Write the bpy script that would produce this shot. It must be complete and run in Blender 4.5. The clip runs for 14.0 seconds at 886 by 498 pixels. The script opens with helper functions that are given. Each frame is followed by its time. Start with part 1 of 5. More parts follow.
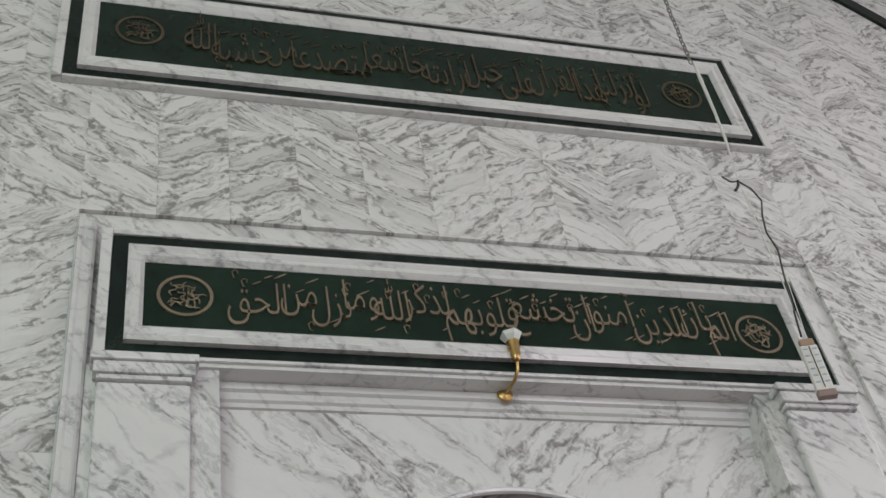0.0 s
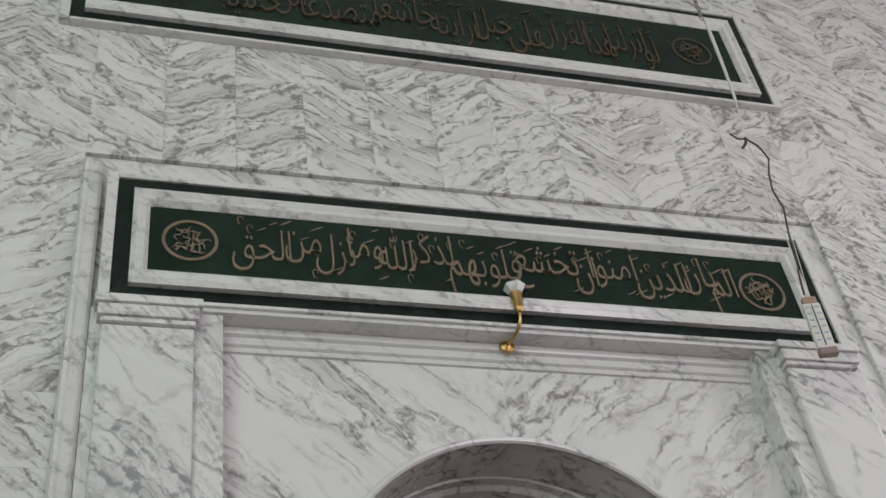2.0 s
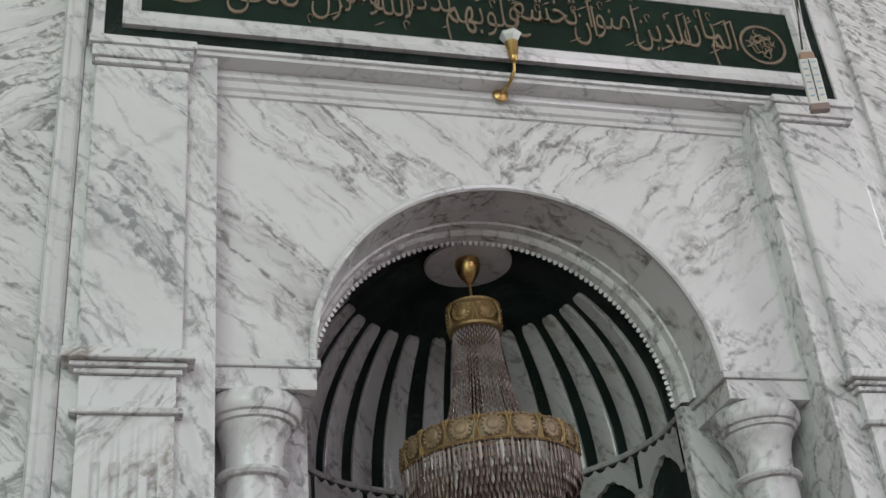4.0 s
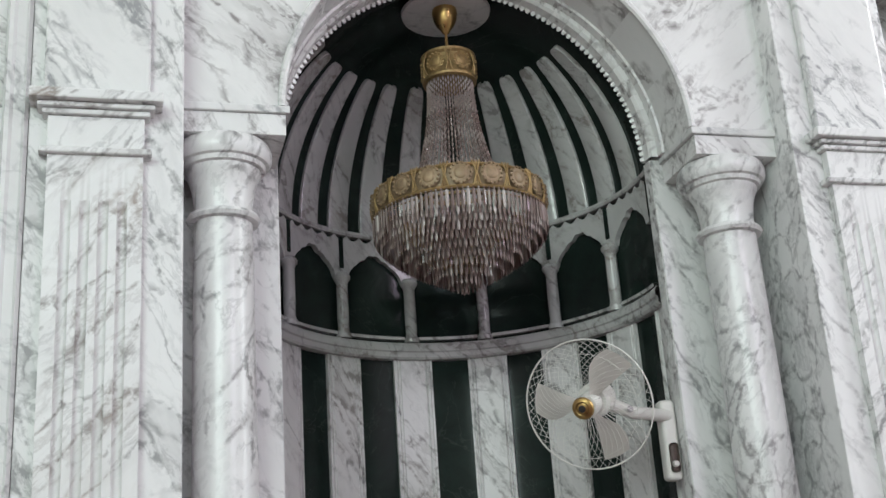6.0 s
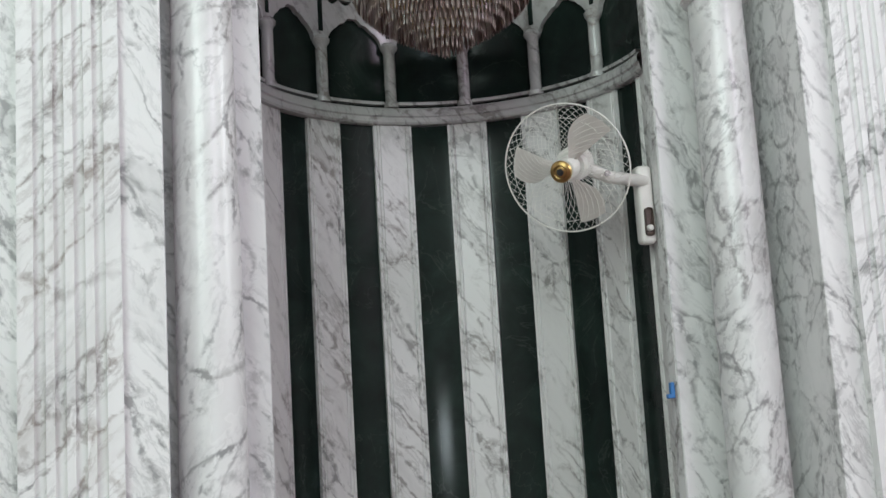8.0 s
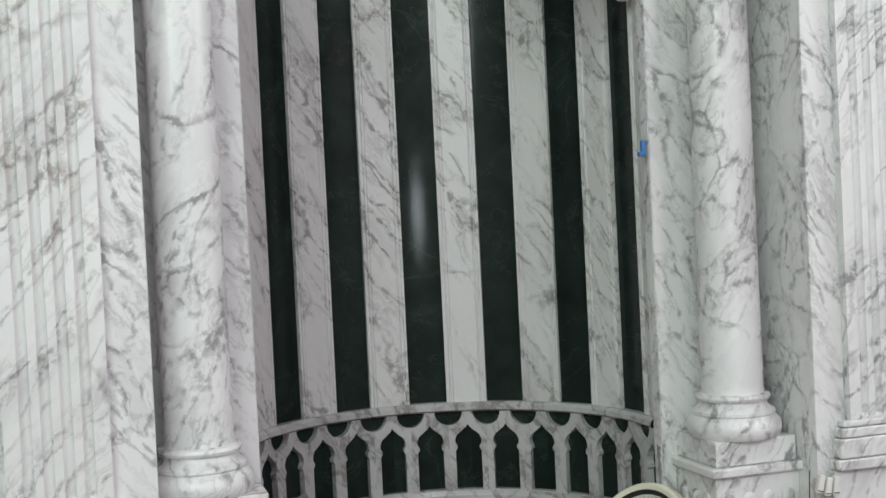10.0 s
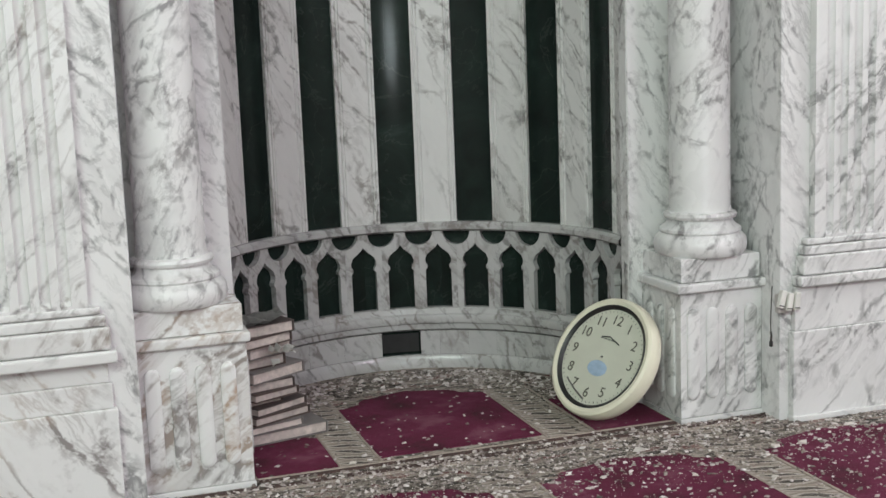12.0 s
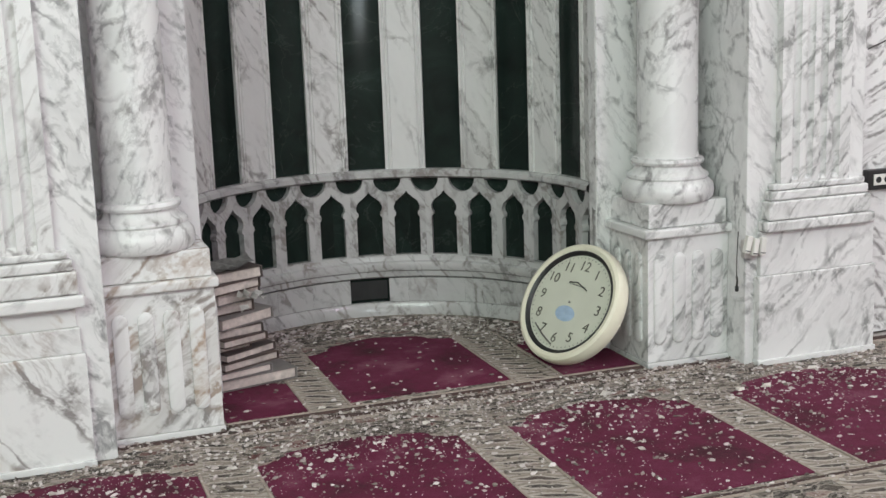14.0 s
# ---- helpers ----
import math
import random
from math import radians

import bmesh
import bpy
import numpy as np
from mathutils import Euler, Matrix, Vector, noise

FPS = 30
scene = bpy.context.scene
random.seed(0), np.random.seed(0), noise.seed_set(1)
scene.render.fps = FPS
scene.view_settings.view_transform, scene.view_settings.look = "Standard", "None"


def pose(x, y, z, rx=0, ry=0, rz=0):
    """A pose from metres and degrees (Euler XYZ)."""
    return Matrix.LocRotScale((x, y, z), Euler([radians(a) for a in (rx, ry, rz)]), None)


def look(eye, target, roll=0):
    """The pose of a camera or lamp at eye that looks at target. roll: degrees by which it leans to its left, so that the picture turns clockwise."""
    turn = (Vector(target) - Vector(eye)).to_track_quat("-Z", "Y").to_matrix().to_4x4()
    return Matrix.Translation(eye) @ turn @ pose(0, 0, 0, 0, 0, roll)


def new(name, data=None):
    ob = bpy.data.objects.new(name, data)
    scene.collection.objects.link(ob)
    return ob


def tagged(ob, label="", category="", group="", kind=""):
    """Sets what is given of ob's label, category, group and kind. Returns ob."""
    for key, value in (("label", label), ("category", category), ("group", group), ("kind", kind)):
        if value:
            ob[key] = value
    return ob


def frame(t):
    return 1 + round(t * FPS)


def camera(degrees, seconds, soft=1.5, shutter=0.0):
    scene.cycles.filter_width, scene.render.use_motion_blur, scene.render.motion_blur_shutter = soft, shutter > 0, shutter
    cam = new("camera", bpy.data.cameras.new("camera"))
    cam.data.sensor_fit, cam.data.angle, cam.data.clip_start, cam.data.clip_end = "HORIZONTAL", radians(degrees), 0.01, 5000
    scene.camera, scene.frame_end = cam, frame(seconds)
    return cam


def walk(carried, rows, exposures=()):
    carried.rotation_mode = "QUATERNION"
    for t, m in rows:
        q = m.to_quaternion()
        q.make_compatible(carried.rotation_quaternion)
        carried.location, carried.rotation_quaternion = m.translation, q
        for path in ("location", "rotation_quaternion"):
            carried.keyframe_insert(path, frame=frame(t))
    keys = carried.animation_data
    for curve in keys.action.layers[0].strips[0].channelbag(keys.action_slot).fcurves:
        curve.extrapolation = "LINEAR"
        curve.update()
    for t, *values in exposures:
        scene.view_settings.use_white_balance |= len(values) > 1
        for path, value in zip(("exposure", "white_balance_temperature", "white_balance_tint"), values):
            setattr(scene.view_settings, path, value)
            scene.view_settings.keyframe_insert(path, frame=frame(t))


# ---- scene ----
cam = camera(40.0, 14.0)
PATH = [
    (0, (-1.520, -3.620, 1.685), (-0.890, -2.030, 3.368), -11.30),
    (0.5, (-1.514, -3.623, 1.684), (-0.893, -2.035, 3.372), -11.10),
    (1, (-1.512, -3.620, 1.681), (-0.894, -2.036, 3.374), -10.70),
    (1.5, (-1.514, -3.619, 1.678), (-0.894, -2.024, 3.360), -10.50),
    (2, (-1.514, -3.606, 1.661), (-0.889, -1.954, 3.286), -9.50),
    (2.5, (-1.495, -3.612, 1.650), (-0.875, -1.844, 3.149), -7.90),
    (3, (-1.469, -3.649, 1.649), (-0.857, -1.798, 3.047), -6.90),
    (3.2, (-1.458, -3.662, 1.645), (-0.846, -1.789, 3.014), -6.80),
    (5.3, (-1.278, -3.775, 1.595), (-0.691, -1.644, 2.530), -4.30),
    (5.5, (-1.270, -3.779, 1.592), (-0.679, -1.630, 2.483), -4.10),
    (6, (-1.272, -3.780, 1.576), (-0.668, -1.596, 2.369), -4.00),
    (6.5, (-1.279, -3.768, 1.561), (-0.666, -1.556, 2.262), -3.60),
    (7, (-1.289, -3.760, 1.543), (-0.661, -1.522, 2.144), -3.50),
    (7.5, (-1.290, -3.766, 1.529), (-0.655, -1.506, 2.030), -3.20),
    (8, (-1.282, -3.772, 1.518), (-0.634, -1.490, 1.888), -3.40),
    (8.2, (-1.280, -3.775, 1.514), (-0.631, -1.486, 1.828), -3.40),
    (10.5, (-1.298, -3.745, 1.391), (-0.587, -1.458, 1.234), -2.60),
    (11, (-1.298, -3.745, 1.367), (-0.575, -1.472, 1.106), -2.40),
    (11.5, (-1.297, -3.744, 1.349), (-0.578, -1.478, 1.014), -2.20),
    (12, (-1.310, -3.756, 1.339), (-0.580, -1.500, 0.964), -2.20),
    (12.5, (-1.314, -3.763, 1.325), (-0.559, -1.524, 0.905), -2.10),
    (13, (-1.314, -3.767, 1.318), (-0.533, -1.542, 0.871), -1.90),
    (13.5, (-1.312, -3.764, 1.313), (-0.530, -1.542, 0.851), -1.80),
    (14, (-1.315, -3.762, 1.312), (-0.534, -1.541, 0.845), -2.00),
]
walk(cam, [(t, look(eye, target, roll)) for t, eye, target, roll in PATH],
     [(0, -0.48, 6500, 10), (3.2, -0.48, 6480, 10), (5.3, 0.05, 6280, 9.5), (8, 0.28, 6290, 9.2), (11, 0.35, 6420, 8.6), (12.5, 0.40, 6480, 9.4), (14, 0.47, 6480, 9.6)])

# ---------------------------------------------------------------- light
world = bpy.data.worlds.new("sky")
scene.world = world
world.use_nodes = True
_sky = world.node_tree.nodes.new("ShaderNodeTexSky")
_sky.sky_type = "NISHITA"
_sky.sun_disc = False
_sky.sun_elevation, _sky.sun_rotation = radians(42), radians(200)
world.node_tree.links.new(_sky.outputs[0], world.node_tree.nodes["Background"].inputs[0])
world.node_tree.nodes["Background"].inputs[1].default_value = 0.1


def window_light(name, at, aim, w, h, power, colour):
    d = bpy.data.lights.new(name, "AREA")
    d.shape, d.size, d.size_y, d.energy, d.color = "RECTANGLE", w, h, power, colour
    ob = new(name, d)
    ob.matrix_world = look(at, aim)
    return ob


# daylight in the openings of the hall
HX, HY, HZ = 5.6, -9.0, 9.7
PINKISH, GREENISH = (1.0, 0.80, 0.98), (0.845, 1.0, 0.89)
window_light("window_daylight", (-0.75, HY + 0.1, 6.3), (-0.75, 0, 2.2), 1.3, 1.3, 22, (0.84, 0.94, 1.0))
window_light("doorway_daylight", (-0.65, HY + 0.1, 1.52), (-0.65, 0, 1.5), 0.95, 0.5, 31, (0.84, 0.95, 1.0))
window_light("window_daylight", (-3.75, HY + 0.1, 5.5), (-3.0, 0, 2.2), 1.7, 3.2, 140, GREENISH)
window_light("window_daylight", (3.70, HY + 0.1, 5.5), (3.0, 0, 2.2), 1.7, 3.2, 132, PINKISH)
window_light("window_daylight", (-HX + 0.1, -7.4, 4.9), (0, -4.0, 2.4), 2.3, 3.4, 195, GREENISH)
window_light("window_daylight", (HX - 0.1, -2.65, 4.9), (0, -2.0, 2.4), 1.5, 3.4, 122, (0.97, 0.98, 0.97))


# ---------------------------------------------------------------- materials
def material(name, rough=0.5, metal=0.0):
    m = bpy.data.materials.new(name)
    m.use_nodes = True
    b = m.node_tree.nodes["Principled BSDF"]
    b.inputs["Roughness"].default_value = rough
    b.inputs["Metallic"].default_value = metal
    return m, m.node_tree, b


def node(nt, kind, **kw):
    n = nt.nodes.new(kind)
    for k, v in kw.items():
        n.inputs[k].default_value = v
    return n


def op(nt, what, a, b=None, c=None):
    n = nt.nodes.new("ShaderNodeMath")
    n.operation = what
    for i, v in enumerate((a, b, c)):
        if v is None:
            continue
        if isinstance(v, (int, float)):
            n.inputs[i].default_value = v
        else:
            nt.links.new(v, n.inputs[i])
    return n.outputs[0]


def ramp(nt, fac, *stops):
    n = nt.nodes.new("ShaderNodeValToRGB")
    e = n.color_ramp.elements
    while len(e) < len(stops):
        e.new(0.5)
    for s, (p, c) in zip(e, stops):
        s.position = p
        s.color = (*c, 1) if len(c) == 3 else c
    nt.links.new(fac, n.inputs[0])
    return n.outputs[0]


def mixc(nt, fac, a, b, how="MIX"):
    n = nt.nodes.new("ShaderNodeMix")
    n.data_type, n.blend_type = "RGBA", how
    for sock, v in ((n.inputs[0], fac), (n.inputs[6], a), (n.inputs[7], b)):
        if isinstance(v, (int, float)):
            sock.default_value = v
        elif isinstance(v, tuple):
            sock.default_value = (*v, 1)
        else:
            nt.links.new(v, sock)
    return n.outputs[2]


def bump(nt, b, height, dist, strength=1.0):
    n = node(nt, "ShaderNodeBump", Strength=strength, Distance=dist)
    nt.links.new(height, n.inputs["Height"])
    nt.links.new(n.outputs[0], b.inputs["Normal"])


def coords(nt, mode):
    """local: the object's own place plus a jump for each object; sheet: book-matched slabs that run on from slab to slab."""
    tc = nt.nodes.new("ShaderNodeTexCoord")
    info = nt.nodes.new("ShaderNodeObjectInfo")
    if mode == "local":
        jump = nt.nodes.new("ShaderNodeVectorMath")
        jump.operation = "MULTIPLY_ADD"
        nt.links.new(info.outputs["Random"], jump.inputs[0])
        jump.inputs[1].default_value = (37.0, 19.0, 53.0)
        nt.links.new(tc.outputs["Object"], jump.inputs[2])
        return jump.outputs[0]
    sep, geo, sc = nt.nodes.new("ShaderNodeSeparateXYZ"), nt.nodes.new("ShaderNodeNewGeometry"), nt.nodes.new("ShaderNodeSeparateXYZ")
    nt.links.new(tc.outputs["Object"], sep.inputs[0])
    nt.links.new(geo.outputs["Position"], sc.inputs[0])
    col = nt.nodes.new("ShaderNodeSeparateColor")
    nt.links.new(info.outputs["Color"], col.inputs[0])
    out = nt.nodes.new("ShaderNodeCombineXYZ")
    nt.links.new(sep.outputs[0], out.inputs[0])
    nt.links.new(op(nt, "MULTIPLY", col.outputs[0], 60.0), out.inputs[1])
    nt.links.new(op(nt, "MULTIPLY_ADD", col.outputs[1], 30.0, sc.outputs[2]), out.inputs[2])
    return out.outputs[0]


def marble(name, mode="local", lean=40, scale=16.0, stretch=0.24, veins=1.0, white=(0.80, 0.79, 0.785), grey=(0.30, 0.30, 0.31), rust=0.0, rough=0.16, bold=1.0, cover=0.0):
    """White marble: clear ground, drifts of long pale clasts between broken grey seams that lean to one side, bold veins, clouds and rust."""
    m, nt, b = material(name, rough)
    co = coords(nt, mode)
    turn = nt.nodes.new("ShaderNodeMapping")
    turn.inputs["Rotation"].default_value = (0, radians(lean), 0)
    nt.links.new(co, turn.inputs[0])
    at = turn.outputs[0]
    for sc, amp in ((1.7, 0.20), (6.5, 0.040), (24.0, 0.012)):
        warp = node(nt, "ShaderNodeTexNoise", Scale=sc, Detail=3.0, Roughness=0.6)
        nt.links.new(turn.outputs[0], warp.inputs["Vector"])
        add = nt.nodes.new("ShaderNodeVectorMath")
        add.operation = "MULTIPLY_ADD"
        nt.links.new(warp.outputs["Color"], add.inputs[0])
        add.inputs[1].default_value = (amp, amp, amp)
        nt.links.new(at, add.inputs[2])
        at = add.outputs[0]

    def squeezed(k):
        sq = nt.nodes.new("ShaderNodeMapping")
        sq.inputs["Scale"].default_value = (1.0, 0.8, k)
        nt.links.new(at, sq.inputs[0])
        return sq.outputs[0]

    def noise(vec, sc, detail=4.0, rough_=0.6):
        n = node(nt, "ShaderNodeTexNoise", Scale=sc, Detail=detail, Roughness=rough_)
        nt.links.new(vec, n.inputs["Vector"])
        return n.outputs["Fac"]

    def clamp(v, k, c, lo=0.0):
        return op(nt, "MINIMUM", op(nt, "MAXIMUM", op(nt, "MULTIPLY_ADD", v, k, c), lo), 1.0)
    long_at, bold_at = squeezed(stretch), squeezed(stretch * 1.3)
    g = noise(squeezed(max(0.3, stretch * 1.4)), 4.2, 4.0)
    dense = clamp(g, 7.0, -3.45 + cover, 0.03)
    broken = clamp(noise(at, 30.0, 3.0), 5.0, -1.9, 0.08)
    faded = clamp(noise(squeezed(0.6), 8.0, 3.0), 5.0, -2.15, 0.05)

    def seams(vec, sc, thick, base):
        vor = node(nt, "ShaderNodeTexVoronoi", Scale=sc)
        vor.feature = "DISTANCE_TO_EDGE"
        nt.links.new(vec, vor.inputs["Vector"])
        width = op(nt, "MULTIPLY_ADD", broken, thick, base)
        return op(nt, "MAXIMUM", op(nt, "SUBTRACT", 1.0, op(nt, "DIVIDE", vor.outputs["Distance"], width)), 0.0)
    fine = op(nt, "MULTIPLY", op(nt, "MULTIPLY", seams(long_at, scale, 0.085, 0.03), dense), broken)
    big = op(nt, "MULTIPLY", seams(bold_at, scale * 0.36, 0.03, 0.010), faded)
    cell = node(nt, "ShaderNodeTexVoronoi", Scale=scale)
    nt.links.new(long_at, cell.inputs["Vector"])
    cs = nt.nodes.new("ShaderNodeSeparateColor")
    nt.links.new(cell.outputs["Color"], cs.inputs[0])
    clast = op(nt, "MULTIPLY", clamp(cs.outputs[0], 7.0, -5.4), dense)
    hairn = noise(long_at, scale * 0.8, 6.0, 0.66)
    hair = op(nt, "SUBTRACT", 1.0, op(nt, "MINIMUM", op(nt, "MULTIPLY", op(nt, "ABSOLUTE", op(nt, "SUBTRACT", hairn, 0.5)), 30.0), 1.0))
    hair = op(nt, "MULTIPLY", hair, dense)
    cl = op(nt, "MULTIPLY", clamp(noise(long_at, scale * 0.5, 6.0, 0.68), 4.2, -2.05), op(nt, "MULTIPLY_ADD", dense, 0.75, 0.25))
    total = op(nt, "MULTIPLY", fine, 0.80 * veins)
    total = op(nt, "MULTIPLY_ADD", big, 0.62 * bold, total)
    total = op(nt, "MULTIPLY_ADD", hair, 0.34 * veins, total)
    total = op(nt, "MULTIPLY_ADD", cl, 0.34 * veins, total)
    total = op(nt, "MULTIPLY_ADD", clast, 0.20 * veins, total)
    total = op(nt, "MINIMUM", op(nt, "MAXIMUM", total, 0.0), 0.92)
    tint = noise(co, 2.3, 3.0)
    vein = mixc(nt, op(nt, "MULTIPLY", clamp(tint, 4.5, -1.95), rust), grey, (0.42, 0.30, 0.22))
    ground = mixc(nt, tint, white, tuple(v * 0.93 for v in white))
    nt.links.new(mixc(nt, total, ground, vein), b.inputs["Base Color"])
    nt.links.new(op(nt, "MULTIPLY_ADD", g, 0.14, rough - 0.05), b.inputs["Roughness"])
    grain = node(nt, "ShaderNodeTexNoise", Scale=60.0, Detail=2.0)
    nt.links.new(co, grain.inputs["Vector"])
    bump(nt, b, grain.outputs["Fac"], 0.0006, 0.25)
    return m


MARBLE_R = marble("white_marble_leaning", lean=42, scale=12, veins=1.15, bold=1.0, cover=0.5)
SLAB = marble("bookmatched_marble", mode="sheet", lean=55, scale=14.0, stretch=0.17, veins=1.2, grey=(0.245, 0.232, 0.228), bold=1.0, cover=1.0)
PANEL = marble("fanned_marble", rough=0.24, lean=46, scale=11.0, stretch=0.2, veins=1.05, bold=1.1, grey=(0.25, 0.228, 0.228), cover=0.55)
COLUMN = marble("column_marble", lean=-28, scale=10.0, stretch=0.42, veins=1.0, rust=0.12, rough=0.27, bold=1.25, grey=(0.25, 0.245, 0.25), cover=0.75)
JAMB = marble("jamb_marble", rough=0.34, lean=30, scale=11.0, stretch=0.34, veins=0.95, bold=1.3, grey=(0.27, 0.265, 0.265), cover=0.9)
PEDESTAL = marble("pedestal_marble", lean=-50, scale=9.0, stretch=0.15, veins=1.15, bold=1.5, rust=0.9, rough=0.24, grey=(0.23, 0.21, 0.205), cover=0.75)
RUST_BASE = marble("rust_veined_marble", lean=38, scale=9.0, stretch=0.16, veins=1.15, bold=1.6, rust=1.0, grey=(0.25, 0.225, 0.22), cover=0.55)
PILASTER = marble("pilaster_marble", lean=-40, scale=12.0, stretch=0.2, veins=1.0, rust=0.4, rough=0.28, bold=1.0, grey=(0.24, 0.23, 0.235), cover=0.65)
# lighter copy of the niche marble; the strips' stronger light is in its colour
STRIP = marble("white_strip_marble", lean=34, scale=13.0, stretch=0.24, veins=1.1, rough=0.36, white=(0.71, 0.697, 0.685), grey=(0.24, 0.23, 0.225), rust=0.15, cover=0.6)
# the shade in the dome and at the foot is put into this darker colour
NICHE_SHADED = marble("grey_white_marble", lean=34, scale=13.0, stretch=0.24, veins=1.25, white=(0.53, 0.522, 0.515), grey=(0.23, 0.22, 0.215), rust=0.2, cover=0.75)
TRIM = marble("trim_marble", lean=60, scale=12.0, stretch=0.4, veins=0.9, white=(0.76, 0.75, 0.745), bold=0.6, cover=0.4)


PILASTER_CLEAR = marble("clear_pilaster_marble", lean=-40, scale=12.0, stretch=0.2, veins=1.1, rough=0.26, bold=1.1, grey=(0.24, 0.24, 0.235), cover=0.55)


def dark_marble():
    m, nt, b = material("dark_green_marble", 0.08)
    b.inputs["Specular IOR Level"].default_value = 0.2
    co = coords(nt, "local")
    n = node(nt, "ShaderNodeTexNoise", Scale=5.0, Detail=7.0, Roughness=0.65, Distortion=0.8)
    nt.links.new(co, n.inputs["Vector"])
    base = ramp(nt, n.outputs["Fac"], (0.35, (0.009, 0.014, 0.012)), (0.60, (0.014, 0.024, 0.020)), (0.74, (0.026, 0.040, 0.034)))
    v = node(nt, "ShaderNodeTexNoise", Scale=3.0, Detail=8.0, Roughness=0.55, Distortion=1.5)
    nt.links.new(co, v.inputs["Vector"])
    line = op(nt, "SUBTRACT", 1.0, op(nt, "MINIMUM", op(nt, "MULTIPLY", op(nt, "ABSOLUTE", op(nt, "SUBTRACT", v.outputs["Fac"], 0.56)), 110.0), 1.0))
    nt.links.new(mixc(nt, op(nt, "MULTIPLY", line, 0.12), base, (0.16, 0.18, 0.16)), b.inputs["Base Color"])
    nt.links.new(op(nt, "MULTIPLY_ADD", n.outputs["Fac"], 0.16, 0.06), b.inputs["Roughness"])
    return m


DARK = dark_marble()


def plain(name, colour, rough=0.5, metal=0.0, vary=0.12, scale=30.0, relief=0.0):
    m, nt, b = material(name, rough, metal)
    co = coords(nt, "local")
    n = node(nt, "ShaderNodeTexNoise", Scale=scale, Detail=4.0, Roughness=0.6)
    nt.links.new(co, n.inputs["Vector"])
    k = node(nt, "ShaderNodeTexNoise", Scale=scale * 0.15, Detail=2.0)
    nt.links.new(co, k.inputs["Vector"])
    f = op(nt, "ADD", op(nt, "MULTIPLY", n.outputs["Fac"], 0.5), op(nt, "MULTIPLY", k.outputs["Fac"], 0.5))
    lo, hi = tuple(v * (1 - vary) for v in colour), tuple(min(1, v * (1 + vary)) for v in colour)
    nt.links.new(ramp(nt, f, (0.35, lo), (0.65, hi)), b.inputs["Base Color"])
    nt.links.new(op(nt, "MULTIPLY_ADD", n.outputs["Fac"], 0.2, max(0.02, rough - 0.1)), b.inputs["Roughness"])
    if relief:
        bump(nt, b, n.outputs["Fac"], relief, 0.6)
    return m


GREEN_FIELD = plain("polished_green_field", (0.010, 0.024, 0.016), 0.12, vary=0.35, scale=9)
GREEN_FIELD.node_tree.nodes["Principled BSDF"].inputs["Specular IOR Level"].default_value = 0.22
GOLD_TEXT = plain("dull_gilt", (0.24, 0.185, 0.13), 0.5, 0.35, 0.25, 60)
BROWN_TEXT = plain("faded_gilt", (0.10, 0.075, 0.045), 0.5, 0.4, 0.25, 60)
BRASS = plain("brass", (0.50, 0.33, 0.13), 0.3, 1.0, 0.15, 40)
MEDALLION = plain("clouded_amber", (0.27, 0.19, 0.11), 0.45, 0.2, 0.35, 60)
GOLD = plain("gilt_metal", (0.32, 0.215, 0.095), 0.5, 0.6, 0.35, 60)
BLADE = plain("clouded_plastic", (0.74, 0.69, 0.655), 0.4, 0, 0.08, 12)
BLADE.node_tree.nodes["Principled BSDF"].inputs["Transmission Weight"].default_value = 0.35
PLASTIC = plain("ivory_plastic", (0.74, 0.72, 0.68), 0.35, 0, 0.05, 12)
CREAM = plain("cream_plastic", (0.78, 0.75, 0.60), 0.3, 0, 0.06, 8)
NUMERAL = plain("faded_black_print", (0.13, 0.125, 0.10), 0.5, 0, 0.4, 60)
# the grey-green reflection of the clock glass is mixed into the dial colour
DIAL = plain("clock_paper", (0.60, 0.61, 0.51), 0.4, 0, 0.05, 10)
BLACK = plain("black_paint", (0.02, 0.02, 0.02), 0.4, 0, 0.2, 30)
BLUE = plain("blue_plastic", (0.05, 0.2, 0.5), 0.4, 0, 0.1, 20)
BLUE_PRINT = plain("faded_blue_print", (0.36, 0.48, 0.62), 0.5, 0, 0.15, 30)
STEEL = plain("dull_steel", (0.30, 0.29, 0.28), 0.45, 0.9, 0.2, 40)
WIRE = plain("dark_wire", (0.05, 0.045, 0.04), 0.5, 0, 0.2, 40)
CORD = plain("white_cord", (0.7, 0.69, 0.66), 0.6, 0, 0.1, 40)
PAPER = plain("book_pages", (0.52, 0.45, 0.415), 0.8, 0, 0.3, 50, 0.001)
COVER_A = plain("brown_book_cover", (0.10, 0.07, 0.06), 0.6, 0, 0.3, 25)
COVER_B = plain("grey_book_cover", (0.20, 0.18, 0.175), 0.6, 0, 0.25, 25)
COVER_C = plain("dark_brown_book_cover", (0.085, 0.065, 0.06), 0.6, 0, 0.25, 25)
GREY_PAPER = plain("grey_paper", (0.36, 0.35, 0.34), 0.8, 0, 0.2, 30)
CHIP = plain("broken_plaster", (0.62, 0.57, 0.53), 0.85, 0, 0.3, 22, 0.002)
PLASTER = plain("white_plaster", (0.74, 0.73, 0.71), 0.75, 0, 0.06, 3, 0.001)
STONE = plain("stone_floor", (0.45, 0.42, 0.40), 0.5, 0, 0.2, 4)
GLASS_W = plain("frosted_glass", (0.62, 0.63, 0.61), 0.3, 0, 0.05, 20)


